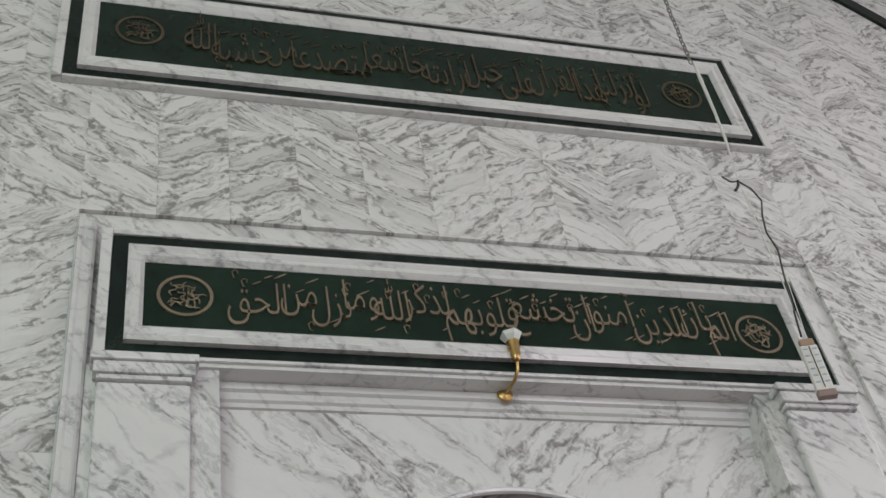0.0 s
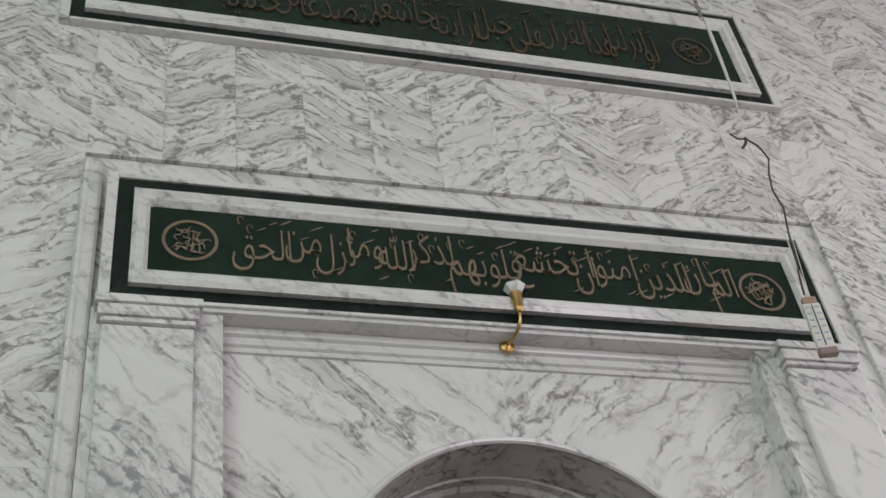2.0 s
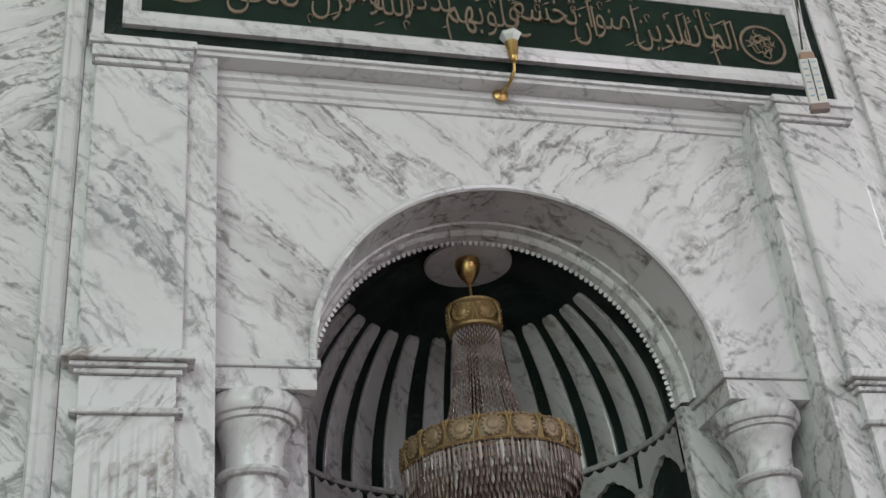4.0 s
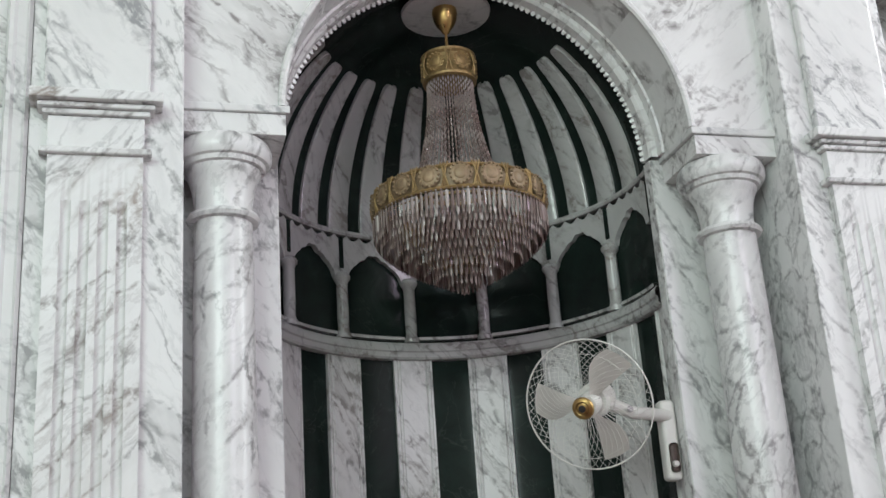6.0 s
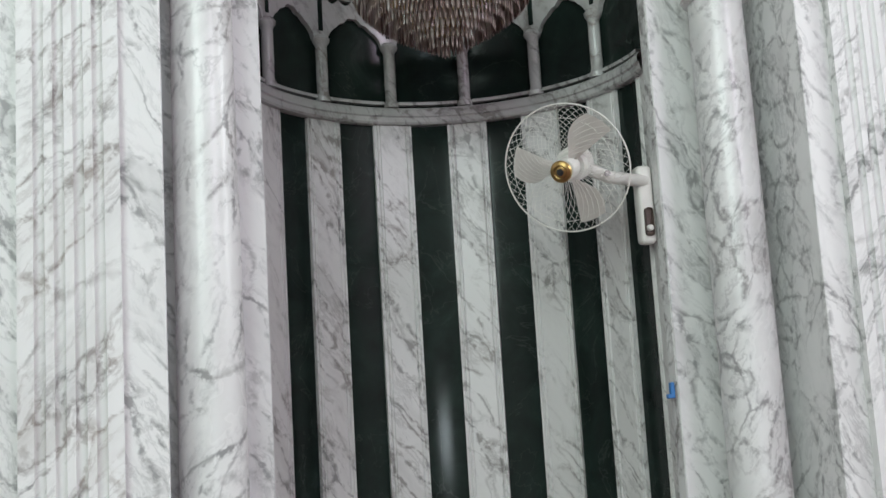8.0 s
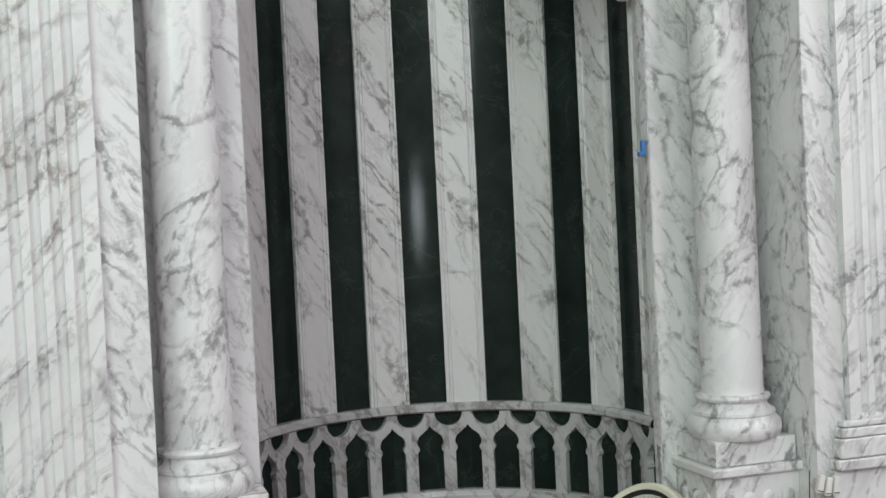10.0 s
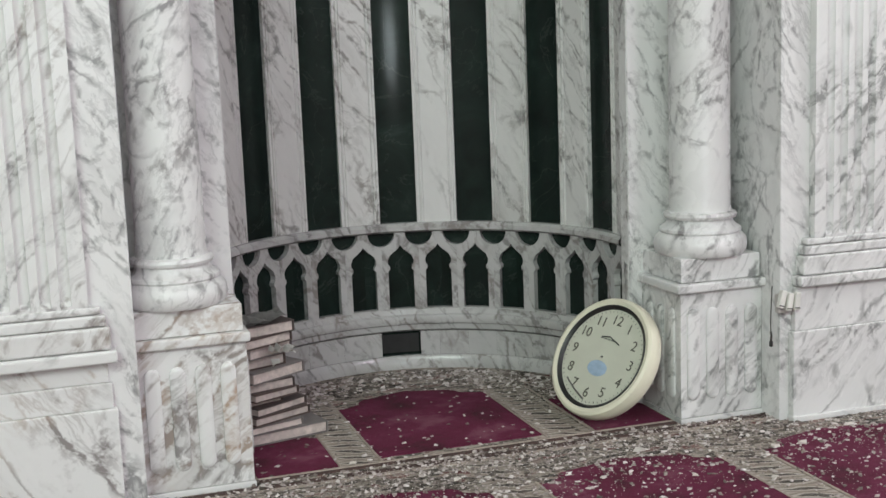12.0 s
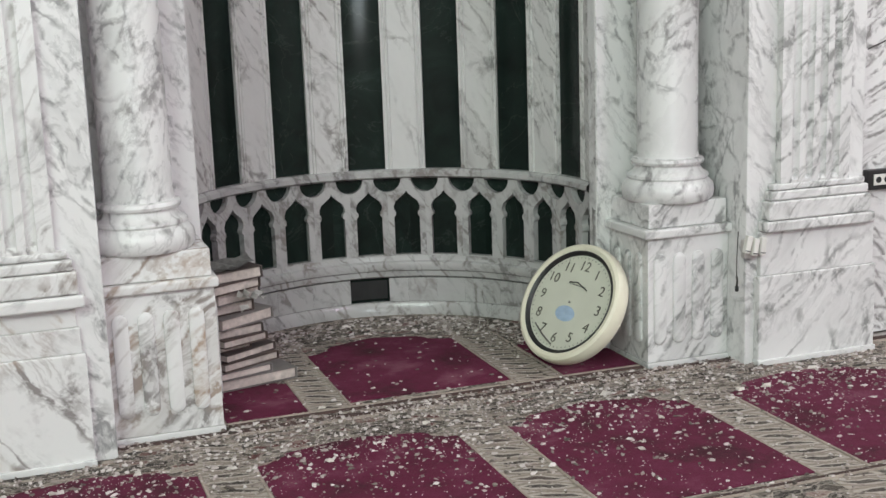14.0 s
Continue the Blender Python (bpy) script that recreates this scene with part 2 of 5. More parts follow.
def crystal():
    m, nt, b = material("cut_crystal", 0.12)
    b.inputs["Transmission Weight"].default_value = 0.32
    b.inputs["IOR"].default_value = 1.5
    geo = nt.nodes.new("ShaderNodeNewGeometry")
    nt.links.new(ramp(nt, geo.outputs["Random Per Island"], (0.0, (0.20, 0.135, 0.12)), (0.6, (0.34, 0.255, 0.23)), (0.93, (0.46, 0.37, 0.345)), (1.0, (0.90, 0.85, 0.82))), b.inputs["Base Color"])
    nt.links.new(op(nt, "MULTIPLY_ADD", geo.outputs["Random Per Island"], 0.24, 0.17), b.inputs["Roughness"])
    return m


CRYSTAL = crystal()


def carpet_red():
    m, nt, b = material("crimson_pile", 0.95)
    co = coords(nt, "local")
    n = node(nt, "ShaderNodeTexNoise", Scale=5.0, Detail=6.0, Roughness=0.68)
    nt.links.new(co, n.inputs["Vector"])
    f = node(nt, "ShaderNodeTexNoise", Scale=420.0, Detail=2.0)
    nt.links.new(co, f.inputs["Vector"])
    base = ramp(nt, n.outputs["Fac"], (0.34, (0.050, 0.001, 0.012)), (0.47, (0.105, 0.002, 0.030)), (0.56, (0.125, 0.006, 0.041)), (0.72, (0.20, 0.062, 0.098)))
    dust = op(nt, "MULTIPLY", op(nt, "MAXIMUM", op(nt, "MULTIPLY_ADD", f.outputs["Fac"], 4.0, -2.6), 0.0), 0.25)
    nt.links.new(mixc(nt, dust, base, (0.45, 0.38, 0.36)), b.inputs["Base Color"])
    bump(nt, b, f.outputs["Fac"], 0.003, 0.8)
    return m


def carpet_border(name, mid, pitch):
    """Scrolling border pile; ladders of dark slanted leaves run along the strips between the crimson fields."""
    m, nt, b = material(name, 0.95)
    co = coords(nt, "local")
    vor = node(nt, "ShaderNodeTexVoronoi", Scale=26.0)
    mp = nt.nodes.new("ShaderNodeMapping")
    mp.inputs["Scale"].default_value = (0.45, 1.25, 1.0)
    nt.links.new(co, mp.inputs[0])
    w = node(nt, "ShaderNodeTexNoise", Scale=12.0, Detail=3.0)
    nt.links.new(co, w.inputs["Vector"])
    ad = nt.nodes.new("ShaderNodeVectorMath")
    ad.operation = "MULTIPLY_ADD"
    nt.links.new(w.outputs["Color"], ad.inputs[0])
    ad.inputs[1].default_value = (0.09, 0.09, 0.09)
    nt.links.new(mp.outputs[0], ad.inputs[2])
    nt.links.new(ad.outputs[0], vor.inputs["Vector"])
    sep = nt.nodes.new("ShaderNodeSeparateColor")
    nt.links.new(vor.outputs["Color"], sep.inputs[0])
    base = ramp(nt, sep.outputs[0], (0.0, (0.02, 0.016, 0.014)), (0.50, (0.06, 0.045, 0.035)), (0.62, (0.16, 0.13, 0.10)), (0.78, (0.40, 0.35, 0.30)), (0.93, (0.16, 0.04, 0.04)))
    wave = node(nt, "ShaderNodeTexWave", Scale=3.6, Distortion=10.0, Detail=3.0)
    wave.inputs["Detail Scale"].default_value = 3.0
    wave.bands_direction = "Y"
    nt.links.new(co, wave.inputs["Vector"])
    scroll = ramp(nt, wave.outputs["Fac"], (0.0, (0.016, 0.013, 0.012)), (0.38, (0.036, 0.029, 0.025)), (0.46, (0.32, 0.28, 0.235)), (0.80, (0.52, 0.47, 0.41)), (1.0, (0.15, 0.12, 0.10)))
    edge = node(nt, "ShaderNodeTexVoronoi", Scale=26.0)
    edge.feature = "DISTANCE_TO_EDGE"
    nt.links.new(ad.outputs[0], edge.inputs["Vector"])
    outline = op(nt, "SUBTRACT", 1.0, op(nt, "MINIMUM", op(nt, "MULTIPLY", edge.outputs["Distance"], 9.0), 1.0))
    base = mixc(nt, 0.3, base, scroll)
    base = mixc(nt, op(nt, "MULTIPLY", outline, 0.75), base, (0.50, 0.44, 0.38))
    here, place = nt.nodes.new("ShaderNodeTexCoord"), nt.nodes.new("ShaderNodeSeparateXYZ")
    nt.links.new(here.outputs["Object"], place.inputs[0])
    across = op(nt, "SUBTRACT", op(nt, "FLOORED_MODULO", op(nt, "ADD", place.outputs[0], pitch / 2 - mid), pitch), pitch / 2)
    along = op(nt, "ADD", op(nt, "MULTIPLY_ADD", across, 0.35, place.outputs[1]), op(nt, "MULTIPLY", w.outputs["Fac"], 0.055))
    leaf = op(nt, "ABSOLUTE", op(nt, "SUBTRACT", op(nt, "FRACT", op(nt, "MULTIPLY", along, 1 / 0.066)), 0.5))
    width = op(nt, "ABSOLUTE", across)
    round_end = op(nt, "MULTIPLY", op(nt, "MULTIPLY", width, width), 46.0)
    shape = op(nt, "ADD", leaf, round_end)
    ladder = ramp(nt, shape, (0.0, (0.025, 0.019, 0.016)), (0.15, (0.045, 0.032, 0.027)), (0.21, (0.55, 0.49, 0.43)), (0.34, (0.42, 0.37, 0.32)), (0.42, (0.22, 0.17, 0.14)), (0.60, (0.46, 0.40, 0.35)))
    base = mixc(nt, op(nt, "MULTIPLY", op(nt, "LESS_THAN", width, 0.078), 0.85), base, ladder)
    f = node(nt, "ShaderNodeTexNoise", Scale=400.0, Detail=2.0)
    nt.links.new(co, f.inputs["Vector"])
    nt.links.new(mixc(nt, op(nt, "MAXIMUM", op(nt, "MULTIPLY_ADD", f.outputs["Fac"], 3.0, -1.6), 0.0), base, (0.5, 0.45, 0.41)), b.inputs["Base Color"])
    bump(nt, b, f.outputs["Fac"], 0.003, 0.8)
    return m


RED, BORDER, NICHE_BORDER = carpet_red(), carpet_border("patterned_pile", -0.0075, 0.805), carpet_border("niche_patterned_pile", -0.392, 0.764)
EDGE = plain("carpet_edging", (0.36, 0.30, 0.26), 0.9, 0, 0.25, 80)
EDGE_DARK = plain("dark_carpet_edging", (0.07, 0.04, 0.035), 0.9, 0, 0.3, 80)


# ---------------------------------------------------------------- helpers
def part(name, bm, mat, parent=None, label="", smooth=False):
    me = bpy.data.meshes.new(name)
    bm.normal_update()
    bm.to_mesh(me)
    bm.free()
    for mm in mat if isinstance(mat, (list, tuple)) else (mat,):
        me.materials.append(mm)
    if smooth:
        me.shade_smooth()
        me.set_sharp_from_angle(angle=radians(38))
    ob = new(name, me)
    if parent is not None:
        ob.parent = parent
    if label:
        ob["label"] = label
    return ob


def again(ob, m, parent=None):
    """One more object on the same mesh."""
    o = new(ob.name.split(".")[0], ob.data)
    o.parent = parent if parent is not None else ob.parent
    o.matrix_basis = m
    return o


def thing(name, label, category, at=(0, 0, 0), group="", kind="", turn=0):
    e = new(name)
    e.matrix_basis = pose(*at, 0, 0, turn)
    return tagged(e, label, category, group, kind)


def box(bm, x0, x1, y0, y1, z0, z1, bevel=0.0, seg=2):
    r = bmesh.ops.create_cube(bm, size=1, matrix=Matrix.LocRotScale(((x0 + x1) / 2, (y0 + y1) / 2, (z0 + z1) / 2), None, (x1 - x0, y1 - y0, z1 - z0)))
    if bevel:
        es = list({e for v in r["verts"] for e in v.link_edges})
        bmesh.ops.bevel(bm, geom=es, offset=bevel, segments=seg, affect="EDGES", profile=0.6)
    return bm


def boxed(*a, **k):
    return box(bmesh.new(), *a, **k)


def lathe(bm, prof, seg=40, centre=(0, 0, 0), a0=0.0, a1=360.0, cap=True):
    """Turn (radius, height) rows about an upright axis."""
    full = abs(a1 - a0 - 360) < 1e-6
    n = seg if full else seg + 1
    rings = []
    for r, z in prof:
        rings.append([bm.verts.new((centre[0] + r * math.sin(radians(a0 + (a1 - a0) * i / seg)), centre[1] + r * math.cos(radians(a0 + (a1 - a0) * i / seg)), centre[2] + z)) for i in range(n)])
    for p, q in zip(rings, rings[1:]):
        for i in range(seg):
            j = (i + 1) % n
            bm.faces.new((p[i], q[i], q[j], p[j]))
    if full and cap and prof[0] != prof[-1]:
        for ring in (rings[0], rings[-1]):
            if (Vector(ring[0].co) - Vector(ring[seg // 2].co)).length > 1e-4:
                bm.faces.new(ring)
    return bm


def swept(bm, prof, path_pts, closed=False):
    """Carry an upright section, rows of (out, up), along flat points; out is to the right of the way."""
    n = len(path_pts)
    rows = []
    for i, p in enumerate(path_pts):
        a, c = path_pts[max(i - 1, 0)], path_pts[min(i + 1, n - 1)]
        d1 = (Vector(p) - Vector(a)).normalized() if i > 0 else (Vector(c) - Vector(p)).normalized()
        d2 = (Vector(c) - Vector(p)).normalized() if i < n - 1 else d1
        n1, n2 = Vector((d1.y, -d1.x)), Vector((d2.y, -d2.x))
        mit = (n1 + n2) / max(0.3, 1 + n1.dot(n2))
        rows.append([bm.verts.new((p[0] + mit.x * o, p[1] + mit.y * o, u)) for o, u in prof])
    k = len(prof)
    for r, s in zip(rows, rows[1:]):
        for i in range(k):
            j = (i + 1) % k
            bm.faces.new((r[i], s[i], s[j], r[j]))
    bm.faces.new(rows[0])
    bm.faces.new(list(reversed(rows[-1])))
    return bm


def tube(bm, pts, r, seg=8, taper=None):
    pts = [Vector(p) for p in pts]
    rings = []
    up = Vector((0.31, 0.17, 0.93))
    for i, p in enumerate(pts):
        d = (pts[min(i + 1, len(pts) - 1)] - pts[max(i - 1, 0)]).normalized()
        s = d.cross(up)
        s = s.normalized() if s.length > 1e-3 else d.orthogonal().normalized()
        t = d.cross(s)
        rr = r if taper is None else r * taper[i]
        rings.append([bm.verts.new(p + (s * math.cos(2 * math.pi * k / seg) + t * math.sin(2 * math.pi * k / seg)) * rr) for k in range(seg)])
    for a, c in zip(rings, rings[1:]):
        for k in range(seg):
            bm.faces.new((a[k], c[k], c[(k + 1) % seg], a[(k + 1) % seg]))
    bm.faces.new(list(reversed(rings[0])))
    bm.faces.new(rings[-1])
    return bm


def ball(bm, at, r, u=10, v=6):
    bmesh.ops.create_uvsphere(bm, u_segments=u, v_segments=v, radius=r, matrix=Matrix.Translation(at))
    return bm


def pill(width, height, proud):
    """An upright bar with round ends that swells out of a face towards -y; its foot lies in the plane y = 0."""
    bm = bmesh.new()
    w = width / 2
    out = []
    for k in range(9):
        a = math.pi * k / 8
        out.append((w * math.cos(a), height - w + w * math.sin(a)))
    for k in range(9):
        a = math.pi + math.pi * k / 8
        out.append((w * math.cos(a), w + w * math.sin(a)))
    rows = []
    for s, y in ((1.0, 0.004), (0.96, -proud * 0.55), (0.75, -proud * 0.92), (0.35, -proud)):
        rows.append([bm.verts.new((x * s, y, height / 2 + (z - height / 2) * (1 - (1 - s) * width / height))) for x, z in out])
    n = len(out)
    for p, q in zip(rows, rows[1:]):
        for i in range(n):
            bm.faces.new((p[i], p[(i + 1) % n], q[(i + 1) % n], q[i]))
    bm.faces.new(rows[-1])
    return bm


# ---------------------------------------------------------------- the hall
def hall():
    floor = tagged(part("floor", boxed(-HX, HX, HY, 0.33, -0.2, -0.012), STONE), "pale grey stone floor of the hall", "floor", kind="structure")
    ceil = tagged(part("ceiling", boxed(-HX, HX, HY, 1.6, HZ, HZ + 0.25), PLASTER), "white plastered ceiling of the hall", "ceiling", kind="structure")

    def pierced(name, along, const, outer, spans, lo, hi, label):
        """A side wall with upright window openings in it."""
        bm = bmesh.new()
        edges = [along[0]] + [v for s in spans for v in s[:2]] + [along[1]]

        def put(a, c, z0, z1):
            box(bm, min(const, outer), max(const, outer), a, c, z0, z1)
        for i in range(0, len(edges), 2):
            put(edges[i], edges[i + 1], 0, HZ)
        for a, c, *ends in spans:
            put(a, c, 0, ends[0] if ends else lo)
            put(a, c, ends[1] if ends else hi, HZ)
        return tagged(part(name, bm, PLASTER), label, "wall", kind="structure")
    bm = bmesh.new()
    spans = ((-4.65, -2.85, 3.85, 7.15), (-1.45, -0.05, 5.6, 7.0), (2.80, 4.60, 3.85, 7.15))
    edges = [-HX] + [v for q in spans for v in q[:2]] + [HX]
    for i in range(0, len(edges), 2):
        box(bm, edges[i], edges[i + 1], HY - 0.4, HY, 0, HZ)
    for x0, x1, z0, z1 in spans:
        box(bm, x0, x1, HY - 0.4, HY, z1, HZ)
        box(bm, x0, x1, HY - 0.4, HY, 2.05, z0)
        if x0 < -1.2 < x1:
            box(bm, x0, -1.15, HY - 0.4, HY, 0, 2.05)
            box(bm, -0.15, x1, HY - 0.4, HY, 0, 2.05)
            box(bm, -1.15, -0.15, HY - 0.4, HY, 0, 1.0)
        else:
            box(bm, x0, x1, HY - 0.4, HY, 0, 2.05)
    tagged(part("wall_south", bm, PLASTER), "white plastered wall with high windows and a low hatch", "wall", kind="structure")
    pierced("wall_west", (HY, 0.0), -HX, -HX - 0.4, [(-8.6, -6.2)], 3.15, 6.65, "white plastered side wall with a tall window")
    pierced("wall_east", (HY, 0.0), HX, HX + 0.4, [(-3.45, -1.85)], 3.15, 6.65, "white plastered side wall with a tall window")


hall()

# ---------------------------------------------------------------- the prayer wall
TW = 0.305          # slab pitch
WY = -0.10          # face of the slabs


def prayer_wall():
    bm = bmesh.new()
    box(bm, -HX, -1.12, -0.076, 1.7, 0, HZ)
    box(bm, -1.12, -0.745, 0.30, 0.355, 0, 3.45)
    box(bm, 0.728, 1.165, 0.30, 0.355, 0, 3.45)
    box(bm, 1.165, 1.60, -0.076, 1.7, 0, HZ)
    box(bm, 1.60, 1.70, 0.05, 1.7, 0, 4.1)
    box(bm, 1.70, HX, 0.075, 1.7, 0, 4.1)
    box(bm, 1.60, HX, -0.076, 1.7, 4.1, HZ)
    box(bm, -1.12, 1.165, -0.076, 1.7, 4.72, HZ)
    box(bm, -1.12, 1.165, 1.4, 1.7, 0, 4.72)
    w = tagged(part("wall_north", bm, PANEL), "prayer wall faced with white grey-veined marble slabs", "wall", kind="structure")
    for x0, x1 in ((-1.10, -0.747), (0.730, 1.112)):
        part("jamb_slab", boxed(x0, x1, 0.292, 0.302, 0.0, 3.449, 0.003, 1), JAMB, w)
    tile = None
    rnd = random.Random(4)
    jump = [rnd.random() for _ in range(40)]
    flip = [[1 if (c % 2 == 0) != (rnd.random() < 0.22) else -1 for _ in range(8)] for c in range(40)]

    def lay(ci, ri, y):
        nonlocal tile
        m = pose(-1.655 + TW * (ci + 0.5), y, TW * (ri + 0.5)) @ Matrix.Diagonal((flip[ci % 40][ri // 2 % 8], 1, 1, 1))
        if tile is None:
            g = TW / 2 - 0.0002
            tile = part("slab", boxed(-g, g, 0, 0.022, -g, g, 0.0004, 1), SLAB, w)
            tile.matrix_basis = m
            o = tile
        else:
            o = again(tile, m)
        o.color = (jump[((ci + ri // 2) // 2) % 40], 0.012 * rnd.random() + 0.1 * jump[(ri // 2) % 40], 0, 1)
    for ri in range(18, 27):
        for ci in range(-3, 16):
            lay(ci, ri, WY)
    for ri in range(0, 18):
        for ci in range(-3, 0):
            lay(ci, ri, WY)
    for ri in range(0, 18):
        for ci in range(11, 14):
            lay(ci, ri, 0.05 if ri < 13 else WY)


def frame_moulding():
    """The plain upright bands that carry the pilasters, and the moulded border round the bay."""
    for name, x0, x1, e in (("west", -1.578, -1.10, 0), ("east", 1.112, 1.605, 0)):
        bm = bmesh.new()
        box(bm, x0, x1, WY - 0.012, 0.31, 0.0, 4.66, 0.006)
        tagged(part("wall_band_" + name, bm, JAMB), "plain white marble wall band behind a pilaster", "wall", kind="structure")
    bm = bmesh.new()
    sec = [(0.0, 0.0), (0.018, 0.008), (0.03, 0.010), (0.03, 0.024), (0.018, 0.034), (0.018, 0.062), (0.028, 0.070), (0.012, 0.081), (0.0, 0.081)]
    for x0, z1 in ((-1.66, 5.42),):
        rows = [[bm.verts.new((x0 + u, WY - 0.004 - o, z)) for o, u in sec] for z in (0.0, z1)]
        for i in range(len(sec) - 1):
            bm.faces.new((rows[0][i], rows[0][i + 1], rows[1][i + 1], rows[1][i]))
        bm.faces.new(rows[0])
        bm.faces.new(list(reversed(rows[1])))
    tagged(part("trim_west", bm, TRIM), "moulded white marble border strip", "moulding", kind="structure")


def great_arch():
    """A dark band on the wall that follows the great arch of the hall."""
    bm = bmesh.new()
    rows = []
    for k in range(61):
        a = radians(12 + 156 * k / 60)
        rows.append([bm.verts.new((0.03 + r * math.cos(a), y, 4.92 + r * math.sin(a))) for r, y in ((4.24, WY + 0.002), (4.245, WY - 0.02), (4.34, WY - 0.02), (4.345, WY + 0.002))])
    for p, q in zip(rows, rows[1:]):
        for i in range(3):
            bm.faces.new((p[i], q[i], q[i + 1], p[i + 1]))
    bmesh.ops.recalc_face_normals(bm, faces=bm.faces)
    tagged(part("trim_arch", bm, DARK), "dark green marble band round the high wall arch", "moulding", kind="structure")


prayer_wall()
frame_moulding()
great_arch()


def pilaster(cx, label, out):
    t = thing("pilaster", label, "pilaster", (cx, 0, 0), "pilasters beside the niche")
    f = WY - 0.012
    # base
    lo, hi = (-0.29, 0.205) if out < 0 else (-0.225, 0.28)
    stone = PILASTER if out < 0 else PILASTER_CLEAR
    block = RUST_BASE if out < 0 else stone
    tiers = ((0.0, 0.349, 0.0), (0.349, 0.427, 0.010), (0.427, 0.49, 0.018)) if out < 0 else ((0.0, 0.33, 0.0), (0.33, 0.49, 0.009))
    for z0, z1, inset in tiers:
        part("base_block", boxed(lo + inset, hi - inset, -0.144 + inset * 0.9, f + 0.002, z0, z1, 0.006, 3), block, t)
    part("base_plinth", boxed(lo - 0.003, hi + 0.003, -0.152, f + 0.002, 0, 0.02, 0.003), TRIM, t)
    for name, o, z0, z1 in (("base_moulding", 0.215, 0.492, 0.53), ("base_fillet", 0.20, 0.532, 0.60), ("base_torus", 0.19, 0.602, 0.635), ("base_neck", 0.178, 0.637, 0.66)):
        part(name, boxed(-o if out > 0 else -o - 0.06, o + 0.035 if out > 0 else o, f - 0.03 - (o - 0.16) * 0.5, f + 0.002, z0, z1, 0.009, 3), stone, t)
    # fluted shaft
    bm = bmesh.new()
    w, d = 0.145, 0.034

    def section(depth):
        pts = [(-w, 0.0), (-w, -d)]
        for k in range(4):
            c = -0.084 + 0.056 * k
            for a in range(7):
                an = math.pi * a / 6
                pts.append((c - 0.016 * math.cos(an), -d + depth * math.sin(an)))
        return pts + [(w, -d), (w, 0.0)]
    rows = [[bm.verts.new((x, f + y, z)) for x, y in section(dep)] for z, dep in ((0.655, 0.0), (0.668, 0.0), (0.682, 0.016), (3.0, 0.016), (3.018, 0.011), (3.03, 0.0), (3.185, 0.0))]
    for p, q in zip(rows, rows[1:]):
        for i in range(len(p) - 1):
            bm.faces.new((p[i], p[i + 1], q[i + 1], q[i]))
    bm.faces.new(rows[-1])
    part("shaft", bm, stone, t, "fluted white marble shaft", smooth=True)
    # capital
    part("necking", boxed(-0.172, 0.172, f - 0.052, f + 0.002, 3.183, 3.205, 0.008, 3), stone, t)
    part("capital_block", boxed(-0.148, 0.148, f - 0.036, f + 0.002, 3.206, 3.315, 0.004), stone, t)
    for o, z0, z1 in ((0.165, 3.316, 3.334), (0.18, 3.335, 3.352), (0.205, 3.353, 3.388)):
        part("capital_moulding", boxed(-o, o, f - 0.032 - (o - 0.145), f + 0.002, z0, z1, 0.006, 2), stone, t)
    # upper storey
    part("upper_block", boxed(-0.165, 0.165, f - 0.04, f + 0.002, 3.39, 4.55, 0.014, 3), MARBLE_R, t)
    for o, z0, z1 in ((0.168, 4.551, 4.572), (0.18, 4.573, 4.625), (0.192, 4.626, 4.662)):
        part("upper_moulding", boxed(-o, o, f - 0.042 - (o - 0.155), f + 0.002, z0, z1, 0.006, 2), MARBLE_R, t)
    return t


pilaster(-1.372, "white marble pilaster with fluted shaft and rust veins on its base", -1)
pilaster(1.374, "white marble pilaster with fluted shaft and chipped dirty base mouldings", 1)


def pedestal(x0, x1, inner):
    t = thing("pedestal", "square white marble pedestal with raised round-ended flutes", "pedestal", ((x0 + x1) / 2, 0, 0), "column pedestals")
    w = (x1 - x0) / 2
    stone = PEDESTAL if inner > 0 else PILASTER_CLEAR
    part("die", boxed(-w, w, 0.0, 0.299, 0.021, 0.478, 0.004), stone, t)
    part("plinth", boxed(-w - 0.004, w + 0.004, -0.006, 0.299, 0, 0.02, 0.003), TRIM, t)
    part("moulding", boxed(-w - 0.022, w + 0.012, -0.022, 0.299, 0.479, 0.512, 0.010, 3), stone, t)
    part("cap_block", boxed(-w + 0.006, w - 0.006, 0.004, 0.299, 0.513, 0.60, 0.005), stone, t)
    first = None
    for k in range(4):
        m = pose(-0.117 + 0.078 * k, -0.001, 0.085)
        if first is None:
            first = part("flute", pill(0.050, 0.335, 0.010), stone, t, smooth=True)
            first.matrix_basis = m
        else:
            again(first, m)
    for k in range(3):
        again(first, pose(inner * (w + 0.001), 0.065 + 0.082 * k, 0.085, 0, 0, 90 * inner))


